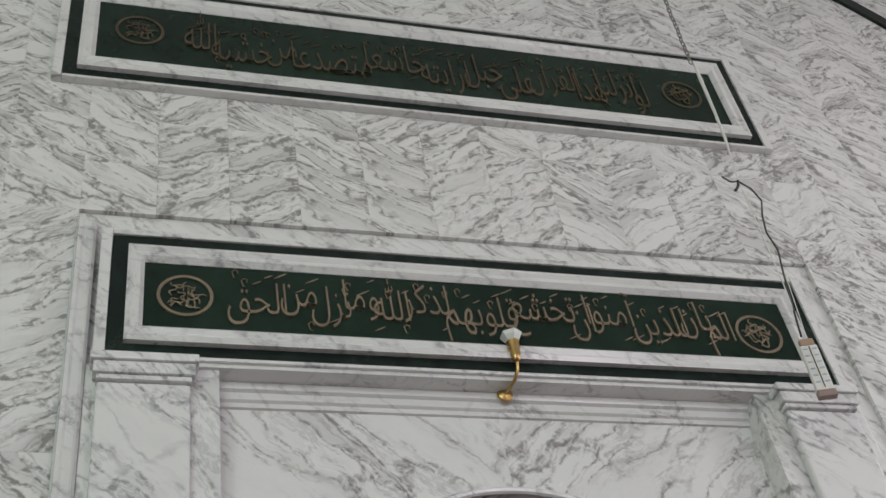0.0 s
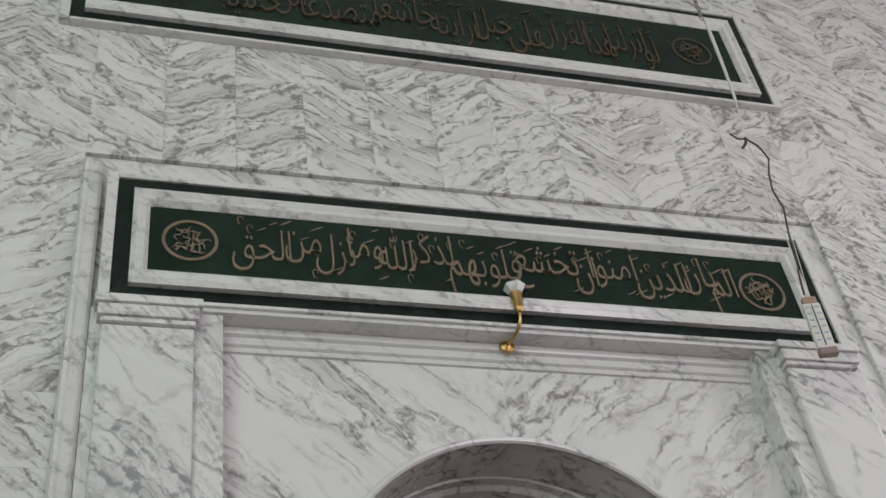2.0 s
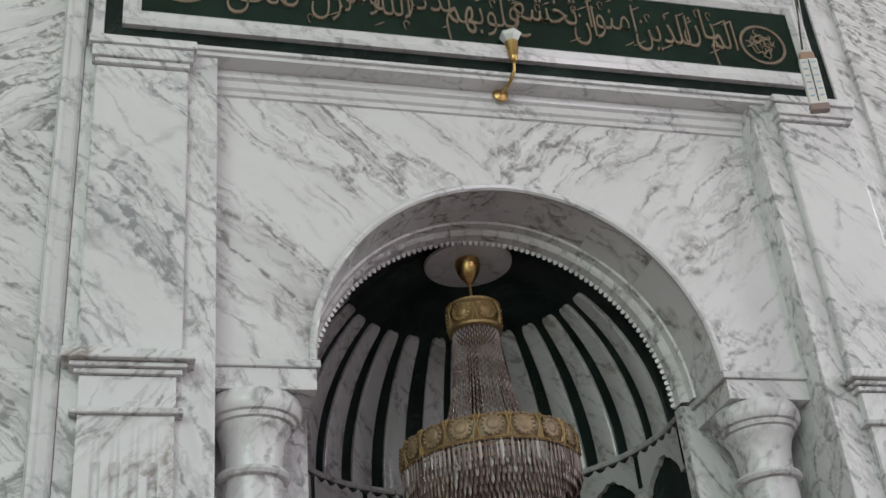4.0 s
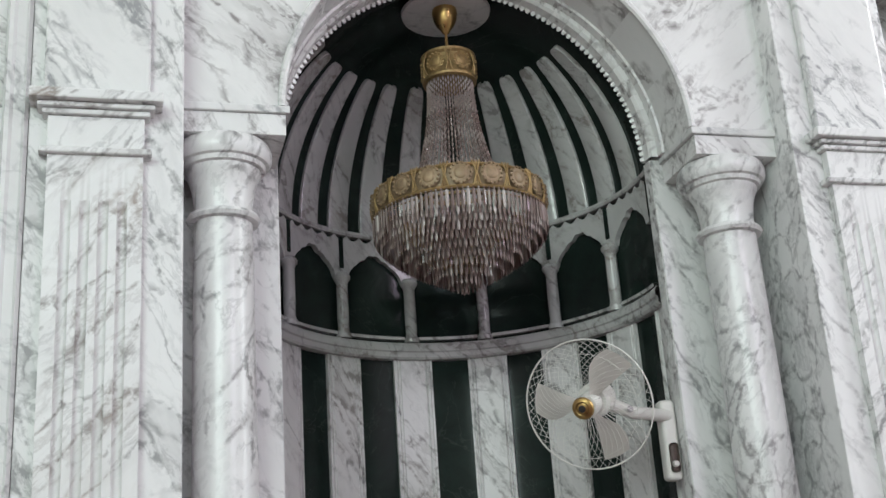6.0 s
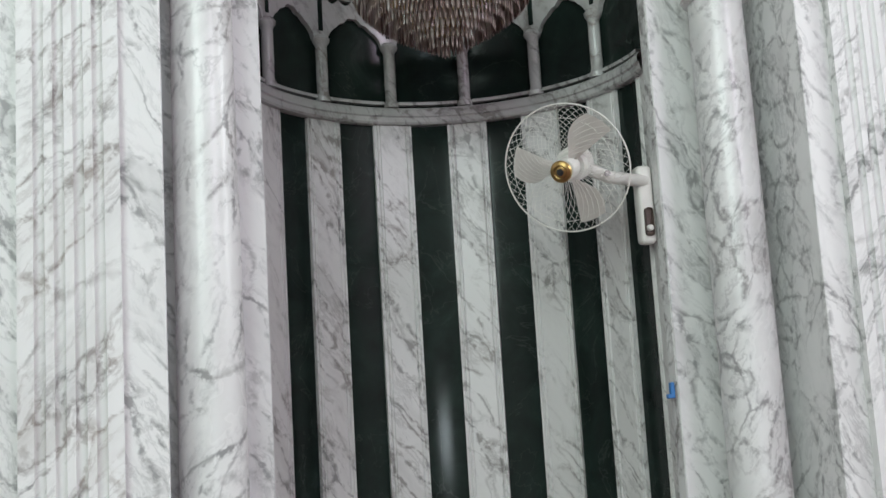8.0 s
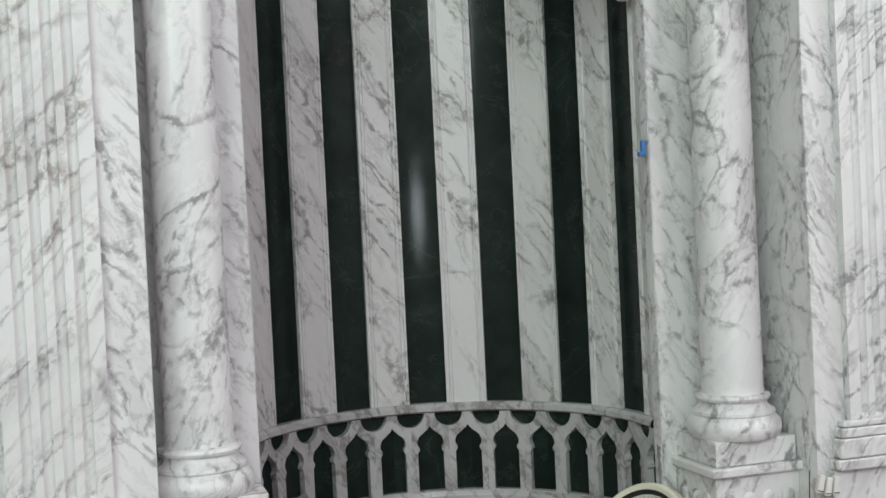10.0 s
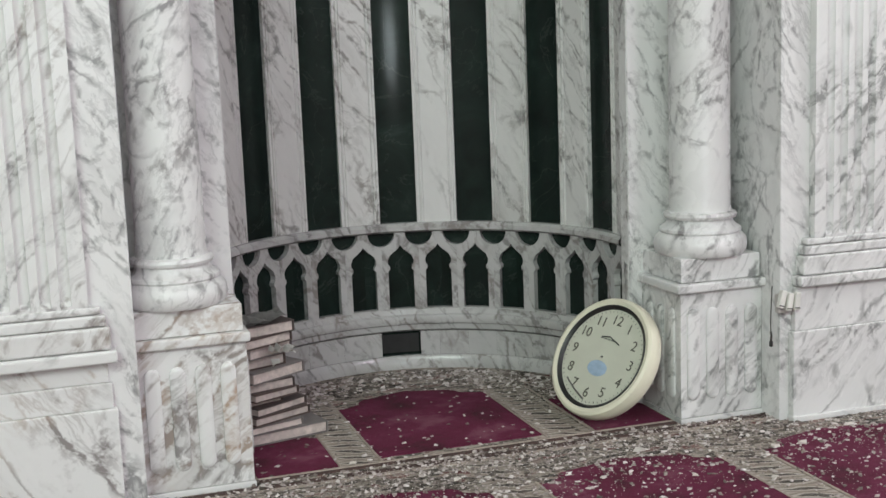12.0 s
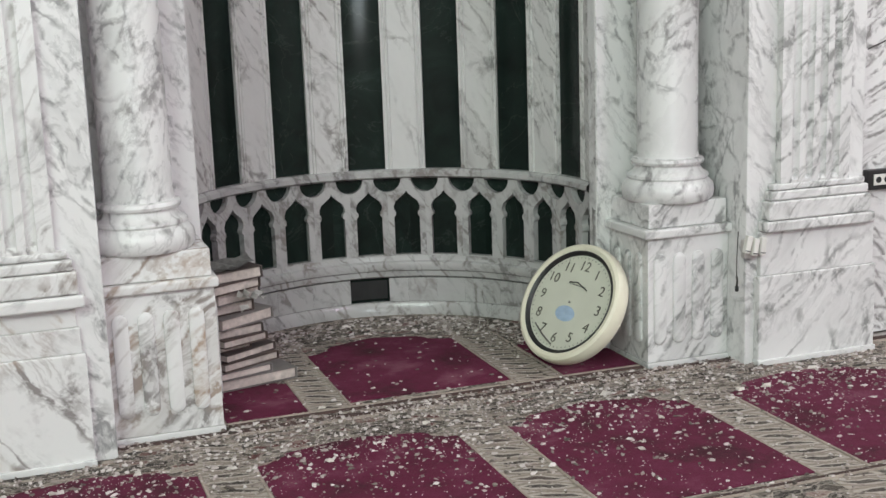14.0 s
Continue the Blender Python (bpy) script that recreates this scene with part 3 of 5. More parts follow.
def column(x):
    t = thing("column", "round polished white marble column with moulded base and flared capital", "column", (x, 0.125, 0.60), "columns flanking the niche")
    b = [(0.155, 0.0), (0.164, 0.010), (0.168, 0.034), (0.164, 0.058), (0.151, 0.072), (0.143, 0.078), (0.148, 0.085), (0.146, 0.094), (0.127, 0.106), (0.117, 0.121), (0.117, 0.128)]
    part("base", lathe(bmesh.new(), b, 48), COLUMN, t, "moulded grey-veined base", True)
    r = [(0.117, 0.128), (0.128, 0.131), (0.132, 0.141), (0.128, 0.151), (0.112, 0.155)]
    part("base_ring", lathe(bmesh.new(), r, 48), COLUMN, t, smooth=True)
    s = [(0.113, 0.153), (0.109, 0.176), (0.108, 0.8), (0.105, 1.6), (0.101, 2.3), (0.099, 2.46)]
    part("shaft", lathe(bmesh.new(), s, 48), COLUMN, t, smooth=True)
    n = [(0.099, 2.46), (0.118, 2.463), (0.125, 2.475), (0.118, 2.488), (0.101, 2.492)]
    part("neck_ring", lathe(bmesh.new(), n, 48), COLUMN, t, smooth=True)
    c = [(0.100, 2.49), (0.100, 2.53), (0.106, 2.58), (0.118, 2.62), (0.127, 2.635), (0.129, 2.648), (0.142, 2.652), (0.146, 2.668), (0.158, 2.672), (0.167, 2.69), (0.168, 2.715), (0.160, 2.738), (0.150, 2.748)]
    part("capital", lathe(bmesh.new(), c, 48), COLUMN, t, smooth=True)


def impost(x0, x1):
    t = thing("impost_block", "square white marble impost block over a column", "impost", ((x0 + x1) / 2, 0, 3.349), "impost blocks")
    w = (x1 - x0) / 2
    part("block", boxed(-w, w, 0.0, 0.345, 0.0, 0.078, 0.003), PANEL, t)
    part("fillet", boxed(-w - 0.014, w + 0.014, -0.014, 0.345, 0.079, 0.107, 0.006, 2), TRIM, t)


pedestal(-1.118, -0.757, 1)
pedestal(0.780, 1.111, -1)
column(-0.956)
column(0.931)
impost(-1.099, -0.752)
impost(0.778, 1.111)

# ---------------------------------------------------------------- arch wall over the niche
AC, AZ, AR = 0.004, 3.454, 0.762


def arch_wall():
    t = thing("arch_wall", "white marble wall with a round arch over the niche", "arch", (AC, 0, AZ), kind="structure")
    n, top, half = 24, 1.225, 1.125
    bm = bmesh.new()
    inner, outer = [], []
    corner = math.atan2(top, half)
    for k in range(n + 1):
        a = math.pi / 2 * k / n
        inner.append((-AR * math.cos(a), AR * math.sin(a)))
        outer.append((-half, half * math.tan(a)) if a <= corner else (-top / math.tan(a) if k < n else 0.0, top))
    fi = [bm.verts.new((x, 0, z)) for x, z in inner]
    fo = [bm.verts.new((x, 0, z)) for x, z in outer]
    for k in range(n):
        bm.faces.new((fi[k], fo[k], fo[k + 1], fi[k + 1]))
    cv = bm.verts.new((-half, 0, top))
    kc = max(k for k in range(n + 1) if math.pi / 2 * k / n <= corner)
    bm.faces.new((fo[kc], cv, fo[kc + 1]))
    h = part("spandrel", bm, PANEL, t, "white marble spandrel with fanned grey veins")
    again(h, Matrix.Diagonal((-1, 1, 1, 1)))
    # soffit in voussoir lengths
    for k in range(9):
        bm = bmesh.new()
        g = []
        for j in range(7):
            a = math.pi * (k + j / 6) / 9
            g.append([bm.verts.new((-r * math.cos(a), y, r * math.sin(a))) for r, y in ((AR, 0.0), (AR - 0.002, 0.31), (AR + 0.05, 0.31), (AR + 0.05, 0.0))])
        for p, q in zip(g, g[1:]):
            bm.faces.new((p[0], q[0], q[1], p[1]))
        part("soffit_slab", bm, PANEL, t, smooth=True)
    # fine bead on the edge of the arch
    bm = bmesh.new()
    tube(bm, [(-(AR + 0.006) * math.cos(math.pi * k / 60), -0.004, (AR + 0.006) * math.sin(math.pi * k / 60)) for k in range(61)], 0.015, 8)
    part("arch_bead", bm, TRIM, t, smooth=True)
    # two stepped courses of small blocks and saw teeth at the back of the soffit
    for count, rows in ((30, ((AR, 0.226), (AR - 0.012, 0.230), (AR - 0.013, 0.268), (AR + 0.02, 0.270))), (34, ((AR, 0.270), (AR - 0.024, 0.272), (AR - 0.034, 0.284), (AR - 0.036, 0.338), (AR + 0.02, 0.342)))):
        bm = bmesh.new()
        half_a = math.pi / count / 2 - 0.0006
        g = [[bm.verts.new((r * math.sin(half_a * u), y, r * math.cos(half_a * u))) for r, y in rows] for u in (-1, -0.9, 0, 0.9, 1)]
        for q in (g[0], g[-1]):
            for v in q:
                v.co.z += 0.0016
        for p, q in zip(g, g[1:]):
            for i in range(len(rows) - 1):
                bm.faces.new((p[i], q[i], q[i + 1], p[i + 1]))
        first = None
        for k in range(count):
            m = pose(-0.010 if rows[0][1] > 0.25 else 0.0, 0, 0) @ Matrix.Rotation(-math.pi / 2 + math.pi * (k + 0.5) / count, 4, "Y")
            if first is None:
                first = part("ring_block", bm, PANEL, t)
                first.matrix_basis = m
            else:
                again(first, m)
    bm = bmesh.new()
    g = [[bm.verts.new((-(AR - dr) * math.cos(math.pi * k / 60), y, (AR - dr) * math.sin(math.pi * k / 60))) for dr, y in ((0.002, 0.224), (0.004, 0.345))] for k in range(61)]
    for p, q in zip(g, g[1:]):
        bm.faces.new((p[0], q[0], q[1], p[1]))
    part("ring_bed", bm, TRIM, t, "mortar bed behind the ring blocks", True)
    bm = bmesh.new()
    for k in range(92):
        a = math.pi * (k + 0.5) / 92
        r = AR - 0.036
        m = Matrix.Translation((-r * math.cos(a) - 0.010, 0.335, r * math.sin(a))) @ Matrix.Rotation(a - math.pi / 2, 4, "Y")
        vs = [bm.verts.new(m @ Vector(v)) for v in ((-0.011, -0.012, 0.004), (0.011, -0.012, 0.004), (0.011, 0.012, 0.004), (-0.011, 0.012, 0.004), (-0.005, 0, -0.014), (0.005, 0, -0.014))]
        for f in ((0, 1, 5, 4), (1, 2, 5), (2, 3, 4, 5), (3, 0, 4)):
            bm.faces.new([vs[i] for i in f])
    part("saw_tooth_trim", bm, PANEL, t)
    # cornice under the inscription
    bm = bmesh.new()
    sec = [(0.0, 1.108), (0.012, 1.111), (0.014, 1.130), (0.026, 1.138), (0.030, 1.166), (0.044, 1.174), (0.050, 1.200), (0.0, 1.200)]
    swept(bm, sec, [(-half, 0.0), (half + 0.01, 0.0)])
    part("cornice", bm, TRIM, t, smooth=True)
    # soffit of the lintel
    part("lintel_soffit", boxed(-half - 0.06, half + 0.07, -0.128, 0.02, 1.201, 1.230, 0.002), TRIM, t)
    for s in (-1, 1):
        part("jamb_fillet", boxed(s * half - 0.012, s * half + 0.012, -0.035, 0.02, 0.0, 1.10, 0.005), TRIM, t)


arch_wall()

# ---------------------------------------------------------------- the niche
NX, NY, NR = -0.036, 0.44, 0.787
STEP = 24.0
DOME = 3.432
TURN = 1.8
LIFT = -0.022


def bent(ang, r, z):
    return (r * math.sin(radians(ang)), r * math.cos(radians(ang)), z)


def ring_part(name, sec, parent, mat, a0=-96.5, a1=96.5, seg=96, label=""):
    bm = bmesh.new()
    lathe(bm, sec + [sec[0]], seg, a0=a0, a1=a1)
    return part(name, bm, mat, parent, label, True)


def niche():
    t = thing("prayer_niche", "half-round prayer niche with white ribs on dark green marble", "niche", (NX, NY, 0), kind="structure")
    # dark lining and half dome
    for k in range(9):
        a = -97 + STEP * k
        lathe_bm = lathe(bmesh.new(), [(NR + 0.014, 0.0), (NR + 0.014, DOME)], 6, a0=a, a1=min(a + STEP, 97.5))
        part("dark_panel", lathe_bm, DARK, t, smooth=True)
    bm = bmesh.new()
    lathe(bm, [((NR + 0.014) * math.cos(radians(e)), DOME + (NR + 0.014) * math.sin(radians(e))) for e in (0, 6, 12, 20, 28, 36, 44, 52, 60, 68, 76, 83, 89)], 60, a0=-97.5, a1=97.5)
    part("dome_shell", bm, DARK, t, "dark polished half dome", True)
    # upright strips
    sec = [(-6.2, 0.012), (-6.2, -0.004), (-5.6, -0.004), (-5.4, 0.002), (-5.1, 0.002), (-4.9, -0.004), (-4.5, -0.004), (-4.2, 0.002), (-3.9, -0.002), (-2, -0.003), (0, -0.003)]
    sec = sec + [(-a, o) for a, o in reversed(sec[:-1])]
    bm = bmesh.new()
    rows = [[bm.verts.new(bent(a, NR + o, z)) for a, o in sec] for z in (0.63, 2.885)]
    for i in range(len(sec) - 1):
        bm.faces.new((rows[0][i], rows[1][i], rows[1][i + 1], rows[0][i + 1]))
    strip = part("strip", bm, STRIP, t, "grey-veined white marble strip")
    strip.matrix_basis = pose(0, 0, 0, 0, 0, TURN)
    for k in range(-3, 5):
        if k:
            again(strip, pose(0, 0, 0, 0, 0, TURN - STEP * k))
    # dome ribs
    bm = bmesh.new()
    cols = []
    for j in range(23):
        e = 0.3 + 47.0 * j / 18 if j < 18 else 47.3 + 3.9 * math.sin(radians(90 * (j - 18) / 4))
        tip = max(0.0, (j - 18.0) / 4.0)
        hw = 3.75 * math.sqrt(max(0.02, 1 - tip * tip * 0.96))
        cols.append([bm.verts.new(((NR + o) * math.cos(radians(e)) * math.sin(radians(a)), (NR + o) * math.cos(radians(e)) * math.cos(radians(a)), DOME + (NR + o) * math.sin(radians(e)))) for a, o in ((-hw, 0.012), (-hw, 0.0), (-hw * 0.85, -0.006), (hw * 0.85, -0.006), (hw, 0.0), (hw, 0.012))])
    for p, q in zip(cols, cols[1:]):
        for i in range(5):
            bm.faces.new((p[i], q[i], q[i + 1], p[i + 1]))
    rib = part("dome_rib", bm, NICHE_SHADED, t, "white marble rib with a round tip", True)
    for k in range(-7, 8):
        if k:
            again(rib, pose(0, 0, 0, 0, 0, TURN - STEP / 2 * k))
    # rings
    ring_part("lower_rail", [(NR + 0.012, 0.600), (NR - 0.018, 0.603), (NR - 0.030, 0.612), (NR - 0.030, 0.630), (NR - 0.018, 0.642), (NR + 0.012, 0.643)], t, NICHE_SHADED)
    ring_part("middle_ring", [(NR + 0.012, 2.895), (NR - 0.022, 2.897), (NR - 0.030, 2.905), (NR - 0.030, 2.925), (NR - 0.038, 2.93), (NR - 0.038, 2.955), (NR - 0.028, 2.968), (NR + 0.012, 2.97)], t, NICHE_SHADED).matrix_basis = pose(0, 0, LIFT)
    ring_part("dome_ring", [(NR + 0.012, 3.437), (NR - 0.016, 3.439), (NR - 0.022, 3.448), (NR - 0.016, 3.462), (NR + 0.012, 3.466)], t, NICHE_SHADED).matrix_basis = pose(0, 0, LIFT)
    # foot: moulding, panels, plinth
    ring_part("foot_moulding", [(NR + 0.012, 0.268), (NR - 0.014, 0.266), (NR - 0.018, 0.245), (NR - 0.032, 0.238), (NR - 0.036, 0.222), (NR - 0.030, 0.205), (NR - 0.016, 0.198), (NR - 0.014, 0.176), (NR - 0.004, 0.168), (NR + 0.012, 0.166)], t, NICHE_SHADED)
    ring_part("foot_plinth", [(NR + 0.012, 0.0), (NR - 0.018, 0.0), (NR - 0.018, 0.045), (NR - 0.008, 0.06), (NR + 0.012, 0.06)], t, NICHE_SHADED)
    rnd = random.Random(8)
    a = -96.0
    while a < 96:
        w = 12.4 if a < 12 else rnd.choice((6.1, 9.2, 12.3))
        if not -0.8 < a < 11:
            g = 0.012
            bm = bmesh.new()
            q = [[bm.verts.new(bent(a + g + (w - 2 * g) * i / 4, r, z)) for i in range(5)] for r, z in ((NR + 0.01, 0.061), (NR - 0.004, 0.061), (NR - 0.004, 0.165), (NR + 0.01, 0.165))]
            for u, v in zip(q, q[1:]):
                for i in range(4):
                    bm.faces.new((u[i], v[i], v[i + 1], u[i + 1]))
            part("foot_panel", bm, NICHE_SHADED, t)
        a += w
    # socket hole in the foot
    bm = lathe(bmesh.new(), [(NR + 0.006, 0.074), (NR + 0.006, 0.156)], 4, a0=2.8, a1=15.0)
    part("socket_hole", bm, BLACK, t, "dark empty socket hole")
    # low blind arcade
    b = STEP / 4

    def arcade_bay():
        half_w = NR * radians(b)
        zc, z0, z1, qr = 0.40, 0.266, 0.604, 0.060
        hole = [(0.056, 0.272), (0.056, 0.436), (0.048, 0.445), (0.048, 0.456), (0.056, 0.468), (0.057, 0.484), (0.048, 0.505), (0.027, 0.521), (0.009, 0.536), (0.0, 0.549)]
        hole = hole + [(-x, z) for x, z in reversed(hole[:-1])]
        outer = [(half_w, z0)] + [(half_w - qr * math.sin(math.pi / 2 * k / 6), z1 - qr * math.cos(math.pi / 2 * k / 6)) for k in range(7)]
        outer = outer + [(-x, z) for x, z in reversed(outer)]

        def hit_poly(poly, a):
            d = (math.cos(a), math.sin(a))
            best = None
            for p, q in zip(poly, poly[1:] + poly[:1]):
                ex, ez = q[0] - p[0], q[1] - p[1]
                den = d[0] * ez - d[1] * ex
                if abs(den) < 1e-12:
                    continue
                px, pz = p[0], p[1] - zc
                s = (px * ez - pz * ex) / den
                u = (px * d[1] - pz * d[0]) / den
                if s > 0 and -1e-6 <= u <= 1 + 1e-6 and (best is None or s < best):
                    best = s
            return (d[0] * best, zc + d[1] * best)
        angs = sorted({math.atan2(z - zc, x) for x, z in hole + outer} | {math.pi * 2 * k / 40 - math.pi + 0.01 for k in range(40)})
        bm = bmesh.new()
        ri, ro, bi = [], [], []
        for an in angs:
            h, o = hit_poly(hole, an), hit_poly(outer, an)
            ri.append(bm.verts.new(bent(math.degrees(h[0] / NR), NR - 0.016, h[1])))
            ro.append(bm.verts.new(bent(math.degrees(o[0] / NR), NR - 0.016, o[1])))
            bi.append((bm.verts.new(bent(math.degrees(h[0] / NR), NR + 0.012, h[1])), bm.verts.new(bent(math.degrees(o[0] / NR), NR + 0.012, o[1]))))
        n = len(angs)
        for i in range(n):
            j = (i + 1) % n
            bm.faces.new((ri[i], ro[i], ro[j], ri[j]))
            bm.faces.new((ri[j], bi[j][0], bi[i][0], ri[i]))
            bm.faces.new((ro[i], bi[i][1], bi[j][1], ro[j]))
        return bm
    bay = part("arcade_panel", arcade_bay(), NICHE_SHADED, t, "pierced marble panel with an onion arch")
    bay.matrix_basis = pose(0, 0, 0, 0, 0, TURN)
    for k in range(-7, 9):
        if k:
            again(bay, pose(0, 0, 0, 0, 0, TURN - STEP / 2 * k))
    # upper colonnade
    cb = [(0.033, 2.97), (0.033, 2.99), (0.028, 2.996), (0.025, 3.01), (0.026, 3.08), (0.025, 3.21), (0.029, 3.222), (0.037, 3.232), (0.039, 3.245), (0.031, 3.256), (0.026, 3.262)]
    col = part("colonette", lathe(bmesh.new(), cb, 16, centre=(0, NR - 0.012, 0)), NICHE_SHADED, t, smooth=True)
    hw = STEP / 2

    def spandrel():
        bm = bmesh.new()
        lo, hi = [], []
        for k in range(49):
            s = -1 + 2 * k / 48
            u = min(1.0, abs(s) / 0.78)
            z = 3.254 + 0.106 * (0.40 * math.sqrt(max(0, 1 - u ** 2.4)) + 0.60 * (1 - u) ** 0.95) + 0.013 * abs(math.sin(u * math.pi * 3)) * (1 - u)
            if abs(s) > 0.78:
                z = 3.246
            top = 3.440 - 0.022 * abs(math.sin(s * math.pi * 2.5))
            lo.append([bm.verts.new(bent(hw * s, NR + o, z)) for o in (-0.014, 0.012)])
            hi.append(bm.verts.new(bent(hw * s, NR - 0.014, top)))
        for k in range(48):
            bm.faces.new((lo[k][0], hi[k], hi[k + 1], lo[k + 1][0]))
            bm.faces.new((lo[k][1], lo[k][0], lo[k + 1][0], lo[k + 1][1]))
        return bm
    sp = part("arch_spandrel", spandrel(), NICHE_SHADED, t, "scalloped marble arch between colonettes")
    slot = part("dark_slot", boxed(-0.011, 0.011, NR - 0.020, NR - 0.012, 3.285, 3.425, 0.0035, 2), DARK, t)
    sill = part("sill_bar", lathe(bmesh.new(), [(NR + 0.01, 2.985), (NR - 0.016, 2.985), (NR - 0.018, 2.998), (NR + 0.01, 3.0)], 8, a0=-hw + 2.4, a1=hw - 2.4), NICHE_SHADED, t)
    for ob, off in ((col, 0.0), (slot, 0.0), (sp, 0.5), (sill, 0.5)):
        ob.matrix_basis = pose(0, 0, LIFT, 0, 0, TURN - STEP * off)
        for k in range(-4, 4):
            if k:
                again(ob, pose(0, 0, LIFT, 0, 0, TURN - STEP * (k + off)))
    # white rose at the crown of the dome
    bm = lathe(bmesh.new(), [(0.188, 0.0), (0.184, -0.012), (0.14, -0.018), (0.07, -0.02), (0.001, -0.022)], 40)
    ro = part("ceiling_rose", bm, TRIM, t, "round white marble rose", True)
    ro.matrix_basis = pose(0.036, 0.080, 4.190)


niche()


# ---------------------------------------------------------------- the inscriptions
LETTERS = {"\u0627": (0xFE8D, 2), "\u0623": (0xFE83, 2), "\u0622": (0xFE81, 2), "\u0628": (0xFE8F, 4), "\u062a": (0xFE95, 4), "\u062d": (0xFEA1, 4), "\u062e": (0xFEA5, 4),
           "\u062c": (0xFE9D, 4), "\u062f": (0xFEA9, 2), "\u0630": (0xFEAB, 2), "\u0631": (0xFEAD, 2), "\u0632": (0xFEAF, 2), "\u0634": (0xFEB5, 4), "\u0635": (0xFEB9, 4), "\u0639": (0xFEC9, 4),
           "\u0641": (0xFED1, 4), "\u0642": (0xFED5, 4), "\u0643": (0xFED9, 4), "\u0644": (0xFEDD, 4), "\u0645": (0xFEE1, 4), "\u0646": (0xFEE5, 4), "\u0647": (0xFEE9, 4),
           "\u0648": (0xFEED, 2), "\u064a": (0xFEF1, 4), "\u0629": (0xFE93, 2)}


def shaped(word):
    """Joined letter forms of a word, in the order in which they stand from left to right."""
    if word == "\u0627\u0644\u0644\u0647":
        return chr(0xFDF2)
    out = ""
    for i, c in enumerate(word):
        base, n = LETTERS[c]
        before = i > 0 and LETTERS[word[i - 1]][1] == 4
        after = n == 4 and i + 1 < len(word)
        k = (3 if before else 2) if after else (1 if before else 0)
        out += chr(base + k)
    return out[::-1]


def lettering(words, x0, x1, z0, z1, y, thick):
    """Raised lettering that runs from right to left; words overlap and step up and down a little."""
    metas = []
    for w in words:
        cu = bpy.data.curves.new("lettering", "FONT")
        cu.body, cu.extrude, cu.resolution_u, cu.offset = shaped(w), 0.02, 3, -0.010
        ob = bpy.data.objects.new("lettering", cu)
        scene.collection.objects.link(ob)
        dg = bpy.context.evaluated_depsgraph_get()
        me = ob.evaluated_get(dg).to_mesh()
        co = np.array([v.co[:] for v in me.vertices])
        metas.append((co, [tuple(p.vertices) for p in me.polygons]))
        bpy.data.objects.remove(ob)
        bpy.data.curves.remove(cu)
    lap = 0.19
    sizes = [m[0][:, 0].max() - m[0][:, 0].min() for m in metas]
    total = sum(s - lap for s in sizes) + lap
    kx = (x1 - x0) / total
    lo = min(m[0][:, 1].min() for m in metas) - 0.10
    hi = max(m[0][:, 1].max() for m in metas) + 0.10
    kz = (z1 - z0) / (hi - lo) * 1.30
    z0 -= (z1 - z0) * 0.15
    pen, h, out, marks = x1, z1 - z0, [], bmesh.new()
    rnd = random.Random(len(words))
    for i, ((co, fs), s) in enumerate(zip(metas, sizes)):
        step = 0.10 if i % 2 else -0.10
        left = pen - s * kx
        bm = bmesh.new()
        # small vowel strokes and hooks over, between and under the letters
        n = max(3, round(46 * s * kx / (x1 - x0)))
        for k in range(n):
            px = left + s * kx * (k + 0.2 + 0.6 * rnd.random()) / n
            pz = z0 + h * (rnd.uniform(0.68, 0.93) if rnd.random() < 0.82 else rnd.uniform(0.12, 0.26))
            if rnd.random() < 0.62:
                ln = rnd.uniform(0.014, 0.032)
                tube(marks, [(px - ln, y - thick * 0.5, pz - ln * 0.5), (px, y - thick * 0.6, pz), (px + ln, y - thick * 0.5, pz + ln * 0.62)], 0.0038, 5, (0.5, 1.0, 0.6))
            else:
                tube(marks, [(px + 0.012 * math.cos(a), y - thick * 0.55, pz + 0.012 * math.sin(a) - 0.02 * (a > 4)) for a in (-0.6, 0.6, 1.8, 3.0, 4.2, 5.0)], 0.0034, 5, (0.6, 1, 1, 1, 0.8, 0.4))
        proud = thick + 0.0018 * (i % 3)
        vs = [bm.verts.new((left + (v[0] - co[:, 0].min()) * kx, y - (v[2] + 0.02) / 0.04 * proud, z0 + (v[1] + step - lo) * kz)) for v in co]
        for f in fs:
            try:
                bm.faces.new([vs[k] for k in f])
            except ValueError:
                pass
        bmesh.ops.recalc_face_normals(bm, faces=bm.faces)
        out.append(bm)
        pen = left + lap * kx
    return out, marks


